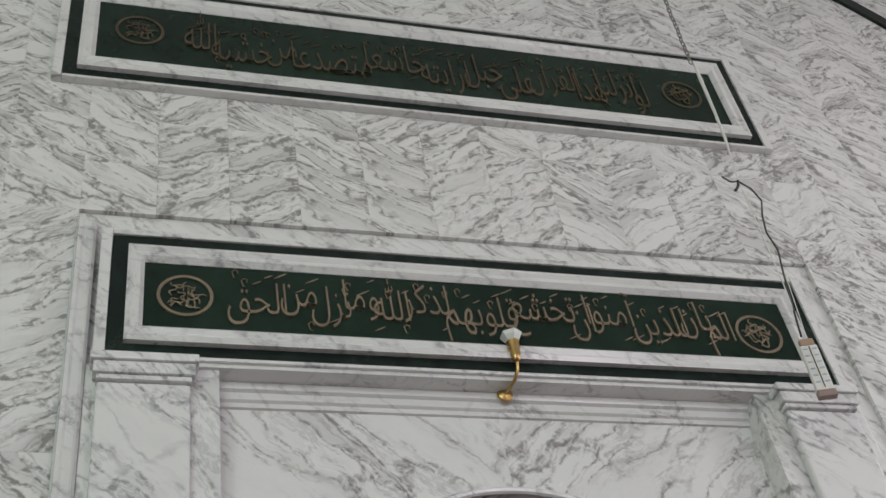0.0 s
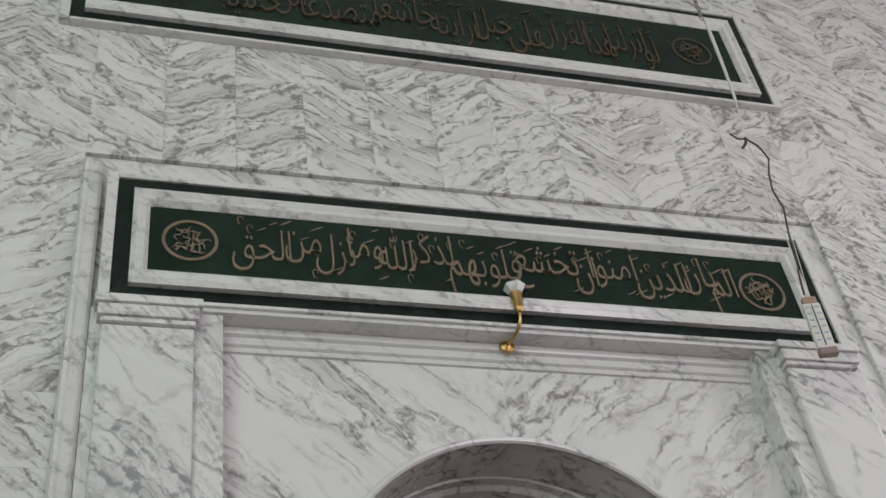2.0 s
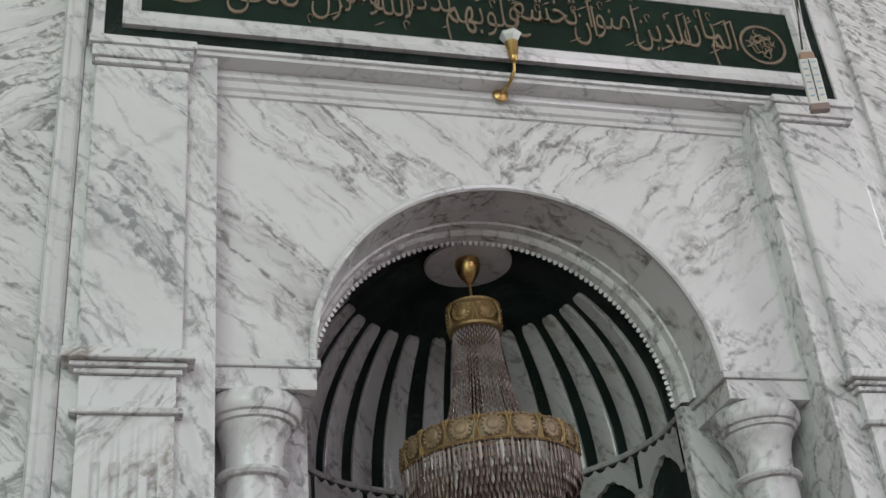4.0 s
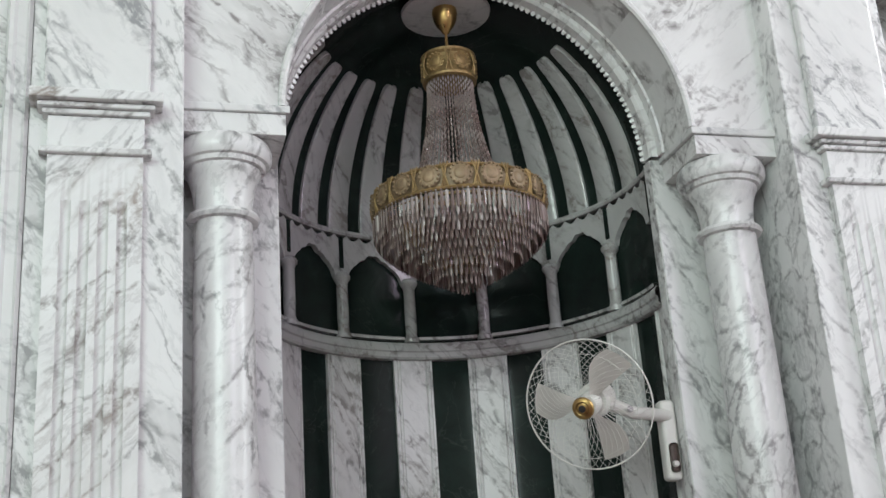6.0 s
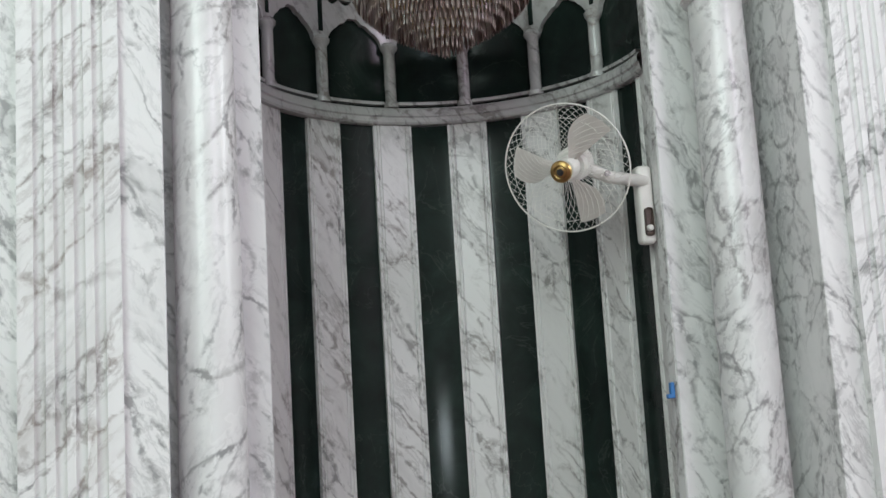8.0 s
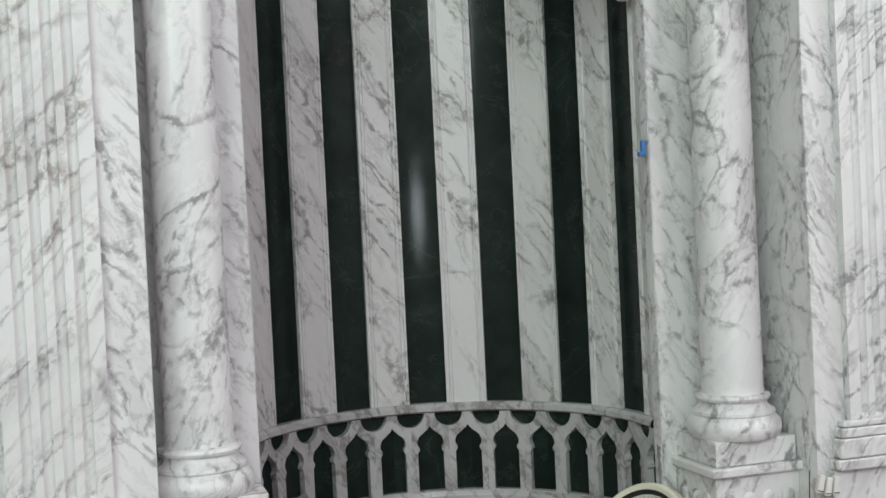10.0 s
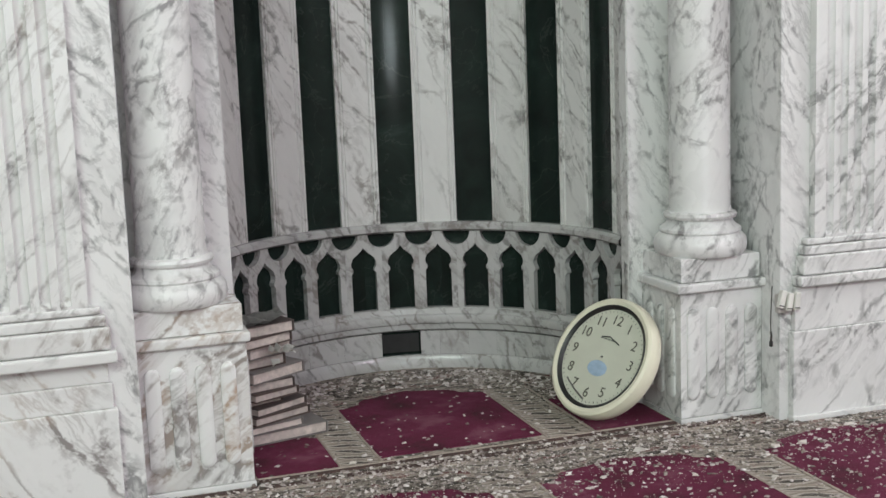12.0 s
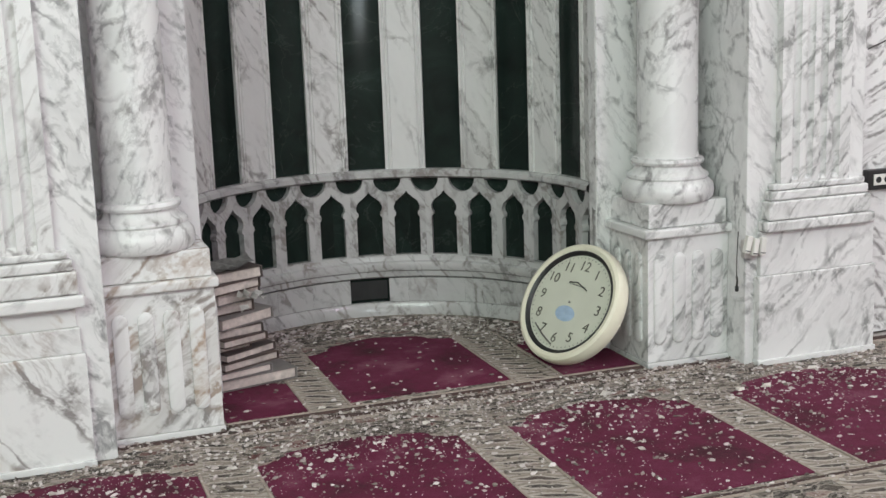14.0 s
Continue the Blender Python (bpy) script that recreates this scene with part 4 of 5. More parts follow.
def medallion(cx, cz, r, y, seed):
    bm = bmesh.new()
    n = 48
    for r0, r1, th in ((r * 0.88, r, 0.006),):
        g = []
        for k in range(n):
            a = 2 * math.pi * k / n
            g.append([bm.verts.new((cx + q * math.cos(a), yy, cz + q * math.sin(a))) for q, yy in ((r1, y), (r1, y - th), (r0, y - th), (r0, y))])
        for k in range(n):
            p, q = g[k], g[(k + 1) % n]
            for i in range(3):
                bm.faces.new((p[i], q[i], q[i + 1], p[i + 1]))
    ring_bm, bm = bm, bmesh.new()
    rnd = random.Random(seed)
    # interlaced fine strokes inside the ring
    for k in range(17):
        ax, az, ln, turn_a = rnd.uniform(-0.45, 0.45) * r, rnd.uniform(-0.5, 0.5) * r, r * rnd.uniform(0.16, 0.36), rnd.uniform(-0.9, 0.9) + (math.pi / 2 if k % 3 == 0 else 0)
        pts = []
        for i in range(9):
            u, v = ln * (i / 4 - 1), ln * 0.45 * math.sin(i * 0.8 + k)
            pts.append((cx + ax + u * math.cos(turn_a) - v * math.sin(turn_a), y - 0.002 - 0.0003 * k, cz + az + u * math.sin(turn_a) + v * math.cos(turn_a)))
        tube(bm, pts, r * 0.036, 5, (0.4, 0.8, 1, 1, 1, 1, 1, 0.8, 0.4))
    return ring_bm, bm


def inscription(name_label, x0, x1, z0, z1, f, words, tx, tz, rings, text_mat):
    """A framed dark panel; f holds the insets of the white frame and of the field."""
    y = WY - 0.012
    t = thing("inscription_panel", name_label, "inscription", ((x0 + x1) / 2, y, z0), "inscription panels")
    cx, cz = (x0 + x1) / 2, z0
    X = lambda v: v - cx
    Z = lambda v: v - cz
    w = 0.045
    part("backing", boxed(X(x0), X(x1), -0.022, 0.012, 0, Z(z1), 0.002), DARK, t, "dark green marble band")
    for nm, a in (("border_bar", (x0 - w, x0 - 0.001, z0 - 0.018, z1 + 0.03)), ("border_bar", (x1 + 0.001, x1 + w, z0 - 0.018, z1 + 0.03)), ("border_bar", (x0, x1, z1 + 0.001, z1 + 0.03)), ("border_bar", (x0, x1, z0 - 0.018, z0 - 0.001))):
        part(nm, boxed(X(a[0]), X(a[1]), -0.032, 0.012, Z(a[2]), Z(a[3]), 0.005), TRIM, t)
    a, b = f
    fx0, fx1, fz0, fz1 = x0 + a, x1 - a, z0 + a * 0.9, z1 - a * 1.1
    gx0, gx1, gz0, gz1 = x0 + b, x1 - b, z0 + b * 1.1, z1 - b * 1.18
    sec = [(0.0, 0.0), (0.0, 0.026), (0.25, 0.034), (0.45, 0.024), (0.75, 0.030), (1.0, 0.010), (1.0, 0.0)]
    for side in range(4):
        bm = bmesh.new()
        o = [(fx0, fz0), (fx1, fz0), (fx1, fz1), (fx0, fz1)]
        g = [(gx0, gz0), (gx1, gz0), (gx1, gz1), (gx0, gz1)]
        p, q, pi, qi = o[side], o[(side + 1) % 4], g[side], g[(side + 1) % 4]
        r = [[bm.verts.new((X(u[0] + (v[0] - u[0]) * s), -0.021 - h, Z(u[1] + (v[1] - u[1]) * s))) for s, h in sec] for u, v in ((p, pi), (q, qi))]
        for i in range(len(sec) - 1):
            bm.faces.new((r[0][i], r[0][i + 1], r[1][i + 1], r[1][i]))
        bmesh.ops.recalc_face_normals(bm, faces=bm.faces)
        part("frame_bar", bm, TRIM, t, "white marble frame moulding")
    part("field", boxed(X(gx0), X(gx1), -0.027, -0.021, Z(gz0), Z(gz1)), GREEN_FIELD, t, "polished dark green field")
    lines, marks = lettering(words, X(tx[0]), X(tx[1]), Z(tz[0]), Z(tz[1]), -0.027, 0.007)
    tagged(part("vowel_pointing", marks, text_mat, t, "small gilt vowel marks between the words"), kind="stuff")
    for word in lines:
        part("word", word, text_mat, t, "raised gilt Arabic lettering")
    for i, (mx, mz, mr) in enumerate(rings):
        hoop, fine = medallion(X(mx), Z(mz), mr, -0.027, 5 + i)
        hoop = part("medallion", hoop, text_mat, t, "round gilt medallion ring")
        tagged(part("medallion_tracery", fine, text_mat, hoop, "fine interlaced gilt strokes"), kind="stuff")


LOWER = "\u0627\u0644\u0645 \u064a\u0627\u0646 \u0644\u0644\u0630\u064a\u0646 \u0622\u0645\u0646\u0648\u0627 \u0627\u0646 \u062a\u062e\u0634\u0639 \u0642\u0644\u0648\u0628\u0647\u0645 \u0644\u0630\u0643\u0631 \u0627\u0644\u0644\u0647 \u0648\u0645\u0627 \u0646\u0632\u0644 \u0645\u0646 \u0627\u0644\u062d\u0642".split()
UPPER = "\u0644\u0648 \u0627\u0646\u0632\u0644\u0646\u0627 \u0647\u0630\u0627 \u0627\u0644\u0642\u0631\u0622\u0646 \u0639\u0644\u0649 \u062c\u0628\u0644 \u0644\u0631\u0627\u064a\u062a\u0647 \u062e\u0627\u0634\u0639\u0627 \u0645\u062a\u0635\u062f\u0639\u0627 \u0645\u0646 \u062e\u0634\u064a\u0629 \u0627\u0644\u0644\u0647"
LETTERS["\u0649"] = (0xFEEF, 2)
UPPER = UPPER.split()
inscription("dark green marble panel in a white frame with gilt Arabic lettering", -1.515, 1.528, 4.69, 5.317, (0.062, 0.128), LOWER, (-1.07, 1.115), (4.875, 5.165),
            ((-1.231, 4.998, 0.108), (1.240, 4.972, 0.110)), GOLD_TEXT)
inscription("high dark green marble panel in a white frame with faded lettering", -1.791, 1.768, 6.338, 7.11, (0.062, 0.137), UPPER, (-1.25, 1.18), (6.55, 6.90),
            ((-1.46, 6.74, 0.115), (1.40, 6.72, 0.115)), BROWN_TEXT)


# ---------------------------------------------------------------- carpets
def field_shape(x0, x1, y0, y1, cut, z):
    """A red field with stepped, arched far corners."""
    pts = [(x0, y0), (x1, y0), (x1, y1 - cut)]
    for k in range(1, 6):
        a = math.pi / 2 * k / 6
        pts.append((x1 - cut * 0.9 * math.sin(a) - 0.012 * (k % 2), y1 - cut * math.cos(a) * 0.95))
    pts.append(((x0 + x1) / 2, y1 + cut * 0.25))
    for k in range(5, 0, -1):
        a = math.pi / 2 * k / 6
        pts.append((x0 + cut * 0.9 * math.sin(a) + 0.012 * (k % 2), y1 - cut * math.cos(a) * 0.95))
    pts.append((x0, y1 - cut))
    bm = bmesh.new()
    top = [bm.verts.new((x, y, z + 0.004)) for x, y in pts]
    bot = [bm.verts.new((x, y, z - 0.002)) for x, y in pts]
    bm.faces.new(top)
    n = len(pts)
    for i in range(n):
        bm.faces.new((top[i], bot[i], bot[(i + 1) % n], top[(i + 1) % n]))
    return bm


def carpets():
    t = tagged(part("hall_carpet", boxed(-5.4, 5.4, -8.6, -0.006, -0.011, 0.0, 0.003), BORDER), "patterned prayer carpet with crimson fields under scattered rubble", "carpet")
    fld = None
    for row in range(7):
        y1 = -0.27 - 1.10 * row
        for k in range(-5, 7):
            m = pose(-0.41 + 0.805 * k, y1, 0.0)
            if fld is None:
                fld = part("red_field", field_shape(-0.315, 0.315, -0.80, 0.0, 0.10, 0.0), RED, t, "crimson woven field")
                fld.matrix_basis = m
            else:
                again(fld, m)
    line = None
    for row in range(7):
        for k in range(-5, 7):
            for s in (-1, 1):
                m = pose(-0.41 + 0.805 * k + s * 0.322, -0.30 - 1.10 * row, 0.0)
                if line is None:
                    line = part("edging_line", boxed(-0.005, 0.005, -0.80, -0.04, -0.002, 0.005, 0.002, 1), EDGE, t)
                    line.matrix_basis = m
                else:
                    again(line, m)
        for dy, h in ((-0.835, EDGE_DARK), (-0.85, EDGE), (-1.07, EDGE_DARK), (-1.085, EDGE)):
            part("edging_band", boxed(-5.3, 5.3, -0.275 + dy - 1.1 * row, -0.265 + dy - 1.1 * row, -0.002, 0.004), h, t)
    part("selvage", boxed(-5.3, 5.3, -0.05, -0.018, -0.002, 0.005, 0.002, 1), EDGE_DARK, t)
    part("selvage", boxed(-5.3, 5.3, -0.075, -0.053, -0.002, 0.004, 0.002, 1), EDGE, t)
    # piece inside the niche
    bm = bmesh.new()
    out = [(NX + (NR - 0.018) * math.sin(radians(a)), NY + (NR - 0.018) * math.cos(radians(a))) for a in range(-96, 97, 6)]
    out = [(-0.752, 0.0), (-0.752, 0.36)] + out + [(0.780, 0.36), (0.780, 0.0)]
    top = [bm.verts.new((x, y, 0.003)) for x, y in out]
    bot = [bm.verts.new((x, y, -0.012)) for x, y in out]
    bm.faces.new(top)
    for i in range(len(out)):
        j = (i + 1) % len(out)
        bm.faces.new((top[i], bot[i], bot[j], top[j]))
    bmesh.ops.recalc_face_normals(bm, faces=bm.faces)
    c = tagged(part("niche_carpet", bm, NICHE_BORDER), "patterned carpet piece with crimson fields inside the niche", "carpet")
    part("red_field", field_shape(-0.315, 0.275, 0.09, 0.82, 0.12, 0.003), RED, c)
    part("red_field", field_shape(-0.74, -0.47, 0.06, 0.42, 0.03, 0.003), RED, c)
    part("red_field", field_shape(0.47, 0.765, 0.05, 0.55, 0.06, 0.003), RED, c)
    for x in (-0.322, -0.462, 0.283, 0.462):
        part("edging_line", boxed(x - 0.004, x + 0.004, 0.06, 0.70, 0.0, 0.008, 0.002, 1), EDGE, c)
    part("edging_band", boxed(-0.74, 0.77, 0.010, 0.032, 0.0, 0.007, 0.002, 1), EDGE_DARK, c)
    part("edging_band", boxed(-0.74, 0.77, 0.036, 0.050, 0.0, 0.007, 0.002, 1), EDGE, c)
    fl = tagged(part("niche_floor", lathe(bmesh.new(), [(0.001, -0.013), (0.9, -0.013)], 48, centre=(NX, NY, 0)), STONE), "stone floor inside the niche", "floor", kind="structure")


carpets()


def free_spot(x, y):
    if y > -0.008:
        if abs(x - NX) > 0.70 or (x - NX) ** 2 + (y - NY) ** 2 > 0.725 ** 2 and y > NY:
            return False
        return True
    if y > -0.16 and (x < -1.11 or x > 1.16):
        return False
    return True


def chip_shape(rnd, s, flat):
    """Eight corners of a broken flake, unevenly knocked about."""
    out = []
    squash = rnd.uniform(0.42, 0.85)
    for sz in (0, 1):
        for a in (0.2, 1.7, 3.3, 4.9):
            an = a + rnd.uniform(-0.5, 0.5)
            r = s * rnd.uniform(0.6, 1.1) * (0.75 if sz else 1.0)
            out.append(Vector((r * math.cos(an), r * math.sin(an) * squash, s * flat * sz * rnd.uniform(0.6, 1.2))))
    return out


FLAKE = ((3, 2, 1, 0), (4, 5, 6, 7), (0, 1, 5, 4), (1, 2, 6, 5), (2, 3, 7, 6), (3, 0, 4, 7))


def on_field(x, y):
    """The crimson fields keep less of the grit than the worn bands between them."""
    if y > 0:
        return -0.315 < x < 0.275 and y > 0.09
    return abs((x + 0.41 + 0.4025) % 0.805 - 0.4025) < 0.315 and (-0.27 - y) % 1.10 < 0.80 and y < -0.27


def rubble():
    rnd = random.Random(21)
    verts, faces = [], []
    n = 0
    while n < 27000:
        pick = rnd.random()
        if pick < 0.36:
            x, y = rnd.uniform(-1.9, 2.4), -abs(rnd.gauss(0, 0.34)) + 0.02
        elif pick < 0.50:
            an, rr = rnd.uniform(-1.5, 1.5), NR - 0.06 - abs(rnd.gauss(0, 0.13))
            x, y = NX + rr * math.sin(an), NY + rr * math.cos(an)
        else:
            x, y = rnd.uniform(-1.9, 2.4), rnd.uniform(-1.7, 1.18)
        if not free_spot(x, y):
            continue
        if rnd.random() < 0.5 and (on_field(x, y)):
            continue
        s = 0.0028 + 0.0125 * rnd.random() ** 5
        if y > 0.9 - abs(x) * 0.4 and rnd.random() < 0.5:
            s *= 1.5
        an, off = rnd.uniform(0, 6.3), len(verts)
        tilt = Matrix.Rotation(rnd.uniform(-0.3, 0.3), 3, "X") @ Matrix.Rotation(an, 3, "Z")
        for v in chip_shape(rnd, s, 0.42):
            q = tilt @ v
            verts.append((x + q.x, y + q.y, max(0.0, q.z) + 0.004))
        faces += [tuple(k + off for k in f) for f in FLAKE]
        n += 1
    me = bpy.data.meshes.new("rubble")
    me.from_pydata(verts, [], faces)
    m, nt, b = material("crushed_plaster", 0.9)
    geo = nt.nodes.new("ShaderNodeNewGeometry")
    nt.links.new(ramp(nt, geo.outputs["Random Per Island"], (0.0, (0.08, 0.065, 0.055)), (0.35, (0.27, 0.225, 0.205)), (0.65, (0.46, 0.40, 0.38)), (1.0, (0.74, 0.685, 0.67))), b.inputs["Base Color"])
    me.materials.append(m)
    tagged(new("rubble", me), "crushed white and beige plaster scattered over the carpet", "rubble", kind="stuff")
    # larger lumps that can be told apart
    for x, y, s in ((0.50, -0.21, 0.034), (0.93, -0.36, 0.030), (1.03, -0.37, 0.034), (-0.80, -0.36, 0.024), (-1.06, -0.28, 0.026), (0.76, -0.62, 0.028), (-0.38, -0.60, 0.026), (0.25, 0.12, 0.018), (-0.20, 0.2, 0.02), (0.10, 0.42, 0.018),
                    (-0.52, -0.42, 0.022), (0.55, -0.50, 0.022), (1.30, -0.26, 0.03), (1.18, -0.55, 0.026), (-0.15, -0.23, 0.024), (0.36, -0.72, 0.024), (-0.66, 0.14, 0.018), (-0.42, 0.07, 0.02), (1.45, -0.40, 0.02), (-1.30, -0.34, 0.022)):
        bm = bmesh.new()
        vs = [bm.verts.new(v) for v in chip_shape(rnd, s * 0.8, 0.36)]
        for f in FLAKE:
            bm.faces.new([vs[i] for i in f])
        ob = part("plaster_lump", bm, CHIP)
        ob.matrix_basis = pose(x, y, 0.006, 0, 0, rnd.uniform(0, 360))
        tagged(ob, "broken lump of white plaster lying on the carpet", "rubble", "plaster lumps")


rubble()


# ---------------------------------------------------------------- chandelier
def chandelier():
    t = thing("chandelier", "gilt chandelier with tiers of pinkish crystal drops hanging in the niche", "chandelier", (-0.026, 0.45, -0.012))
    cup = [(0.009, 4.058), (0.014, 4.062), (0.020, 4.075), (0.036, 4.095), (0.047, 4.12), (0.053, 4.150), (0.051, 4.168), (0.030, 4.176), (0.001, 4.178)]
    part("canopy", lathe(bmesh.new(), cup, 24), BRASS, t, "brass ceiling cup", True)
    part("rod", tube(bmesh.new(), [(0, 0, 4.06), (0, 0, 3.95)], 0.006), BRASS, t)
    # crown
    band = [(0.096, 3.825), (0.108, 3.83), (0.110, 3.84), (0.104, 3.85), (0.104, 3.925), (0.112, 3.935), (0.112, 3.945), (0.098, 3.95), (0.094, 3.90), (0.096, 3.825)]
    crown = part("crown", lathe(bmesh.new(), band, 36), GOLD, t, "pierced gilt crown", True)
    part("crown_lid", lathe(bmesh.new(), [(0.095, 3.945), (0.06, 3.952), (0.008, 3.957)], 24), GOLD, t, smooth=True)

    def boss(r):
        bm = bmesh.new()
        for rr, d in ((r, 0.004), (r * 0.62, 0.008)):
            bmesh.ops.create_uvsphere(bm, u_segments=12, v_segments=6, radius=1, matrix=Matrix.LocRotScale((0, 0, 0), None, (rr, d, rr)))
        for k in range(14):
            a = 2 * math.pi * k / 14
            ball(bm, (math.cos(a) * r * 0.86, -0.004, math.sin(a) * r * 0.86), r * 0.12, 6, 4)
        return bm
    b0 = part("crown_boss", boss(0.041), GOLD, t, smooth=True)
    for k in range(6):
        m = pose(0, 0, 0, 0, 0, 60 * k + 15) @ pose(0, -0.106, 3.888)
        if k:
            again(b0, m)
        else:
            b0.matrix_basis = m
    # main band
    R = 0.330
    for z in (3.244, 3.330):
        mb = [(R - 0.005, z), (R + 0.005, z + 0.001), (R + 0.009, z + 0.007), (R + 0.005, z + 0.014), (R - 0.005, z + 0.015), (R - 0.005, z)]
        part("band_hoop", lathe(bmesh.new(), mb, 72), GOLD, t, "gilt hoop", True)
    part("band_mesh", lathe(bmesh.new(), [(R - 0.004, 3.258), (R - 0.003, 3.330)], 72, cap=False), MEDALLION, t, "dull amber lining of the band", True)
    b1 = part("band_boss", boss(0.045), MEDALLION, t, smooth=True)
    bar = None
    for k in range(18):
        m = pose(0, 0, 0, 0, 0, 20 * k + 6) @ pose(0, -R - 0.006, 3.303)
        if k:
            again(b1, m)
        else:
            b1.matrix_basis = m
        m2 = pose(0, 0, 0, 0, 0, 20 * k + 16) @ pose(0, -R - 0.005, 3.300)
        if bar is None:
            bm = bmesh.new()
            for s in (-1, 1):
                tube(bm, [(s * 0.013, 0, -0.046), (s * 0.006, -0.006, -0.02), (s * 0.002, -0.008, 0), (s * 0.006, -0.006, 0.02), (s * 0.014, 0, 0.050)], 0.0032, 6)
                tube(bm, [(s * 0.004, 0, -0.046), (s * 0.002, -0.006, 0), (s * 0.004, 0, 0.050)], 0.0022, 5)
            bar = part("band_bar", bm, GOLD, t, smooth=True)
            bar.matrix_basis = m2
        else:
            again(bar, m2)
    for k in range(6):
        again(bar, pose(0, 0, 0, 0, 0, 60 * k + 45) @ pose(0, -0.109, 3.888))

    def bead(bm, p, w, h):
        v = [bm.verts.new((p[0] + dx * w, p[1] + dy * w, p[2] + dz * h)) for dx, dy, dz in ((1, 0, 0), (0, 1, 0), (-1, 0, 0), (0, -1, 0), (0, 0, 1), (0, 0, -1))]
        for i in range(4):
            bm.faces.new((v[i], v[(i + 1) % 4], v[4]))
            bm.faces.new((v[(i + 1) % 4], v[i], v[5]))
    # strands from crown to inner ring
    bm = bmesh.new()
    for j in range(20):
        s = j / 19
        bead(bm, (0, 0.092 + 0.075 * s ** 1.5 - 0.008 * math.sin(math.pi * s), 3.828 - 0.45 * s), 0.0046, 0.0125)
    tube(bm, [(0, 0.092 + 0.075 * (j / 9) ** 1.5 - 0.008 * math.sin(math.pi * j / 9), 3.828 - 0.45 * j / 9) for j in range(10)], 0.0012, 4)
    strand = part("bead_strand", bm, CRYSTAL, t, "string of crystal beads")
    for k in range(1, 56):
        again(strand, pose(0, 0, 0.011 * (k % 2), 0, 0, 360 * k / 56))
    part("inner_ring", lathe(bmesh.new(), [(0.160, 3.372), (0.172, 3.372), (0.172, 3.382), (0.160, 3.382), (0.160, 3.372)], 40), GOLD, t)
    part("spoke_plate", lathe(bmesh.new(), [(0.15, 3.30), (0.17, 3.30), (0.17, 3.294), (0.15, 3.294), (0.15, 3.30)], 48), GOLD, t)

    # tiers of long drops
    def drop(bm, x, y, z, w, h, a):
        c, s = math.cos(a), math.sin(a)
        ring = [(w, 0), (0, w * 0.6), (-w, 0), (0, -w * 0.6)]
        rows = []
        for zz, k in ((0.0, 0.35), (-0.12 * h, 1.0), (-0.82 * h, 0.9)):
            rows.append([bm.verts.new((x + (u * c - v * s) * k, y + (u * s + v * c) * k, z + zz)) for u, v in ring])
        tip = bm.verts.new((x, y, z - h))
        for p, q in zip(rows, rows[1:]):
            for i in range(4):
                bm.faces.new((p[i], q[i], q[(i + 1) % 4], p[(i + 1) % 4]))
        for i in range(4):
            bm.faces.new((rows[-1][i], tip, rows[-1][(i + 1) % 4]))
    rnd = random.Random(3)
    tiers = 11
    for k in range(tiers):
        u = k / (tiers - 1)
        r = 0.322 * (1 - u ** 1.55) + 0.014
        z = 3.240 - 0.226 * u
        n = max(6, int(2 * math.pi * r / 0.0195))
        bm = bmesh.new()
        for i in range(n):
            a = 2 * math.pi * (i + 0.5 * (k % 2)) / n
            drop(bm, r * math.sin(a), r * math.cos(a), z + rnd.uniform(-0.002, 0.002), 0.0068, 0.074, -a + rnd.uniform(-0.3, 0.3))
            bead(bm, (r * math.sin(a), r * math.cos(a), z + 0.005), 0.0045, 0.006)
        part("crystal_tier", bm, CRYSTAL, t, "ring of long crystal drops")
        part("tier_ring", lathe(bmesh.new(), [(r - 0.002, z + 0.01), (r + 0.002, z + 0.01), (r + 0.002, z + 0.014), (r - 0.002, z + 0.014), (r - 0.002, z + 0.01)], 32), GOLD, t)


chandelier()


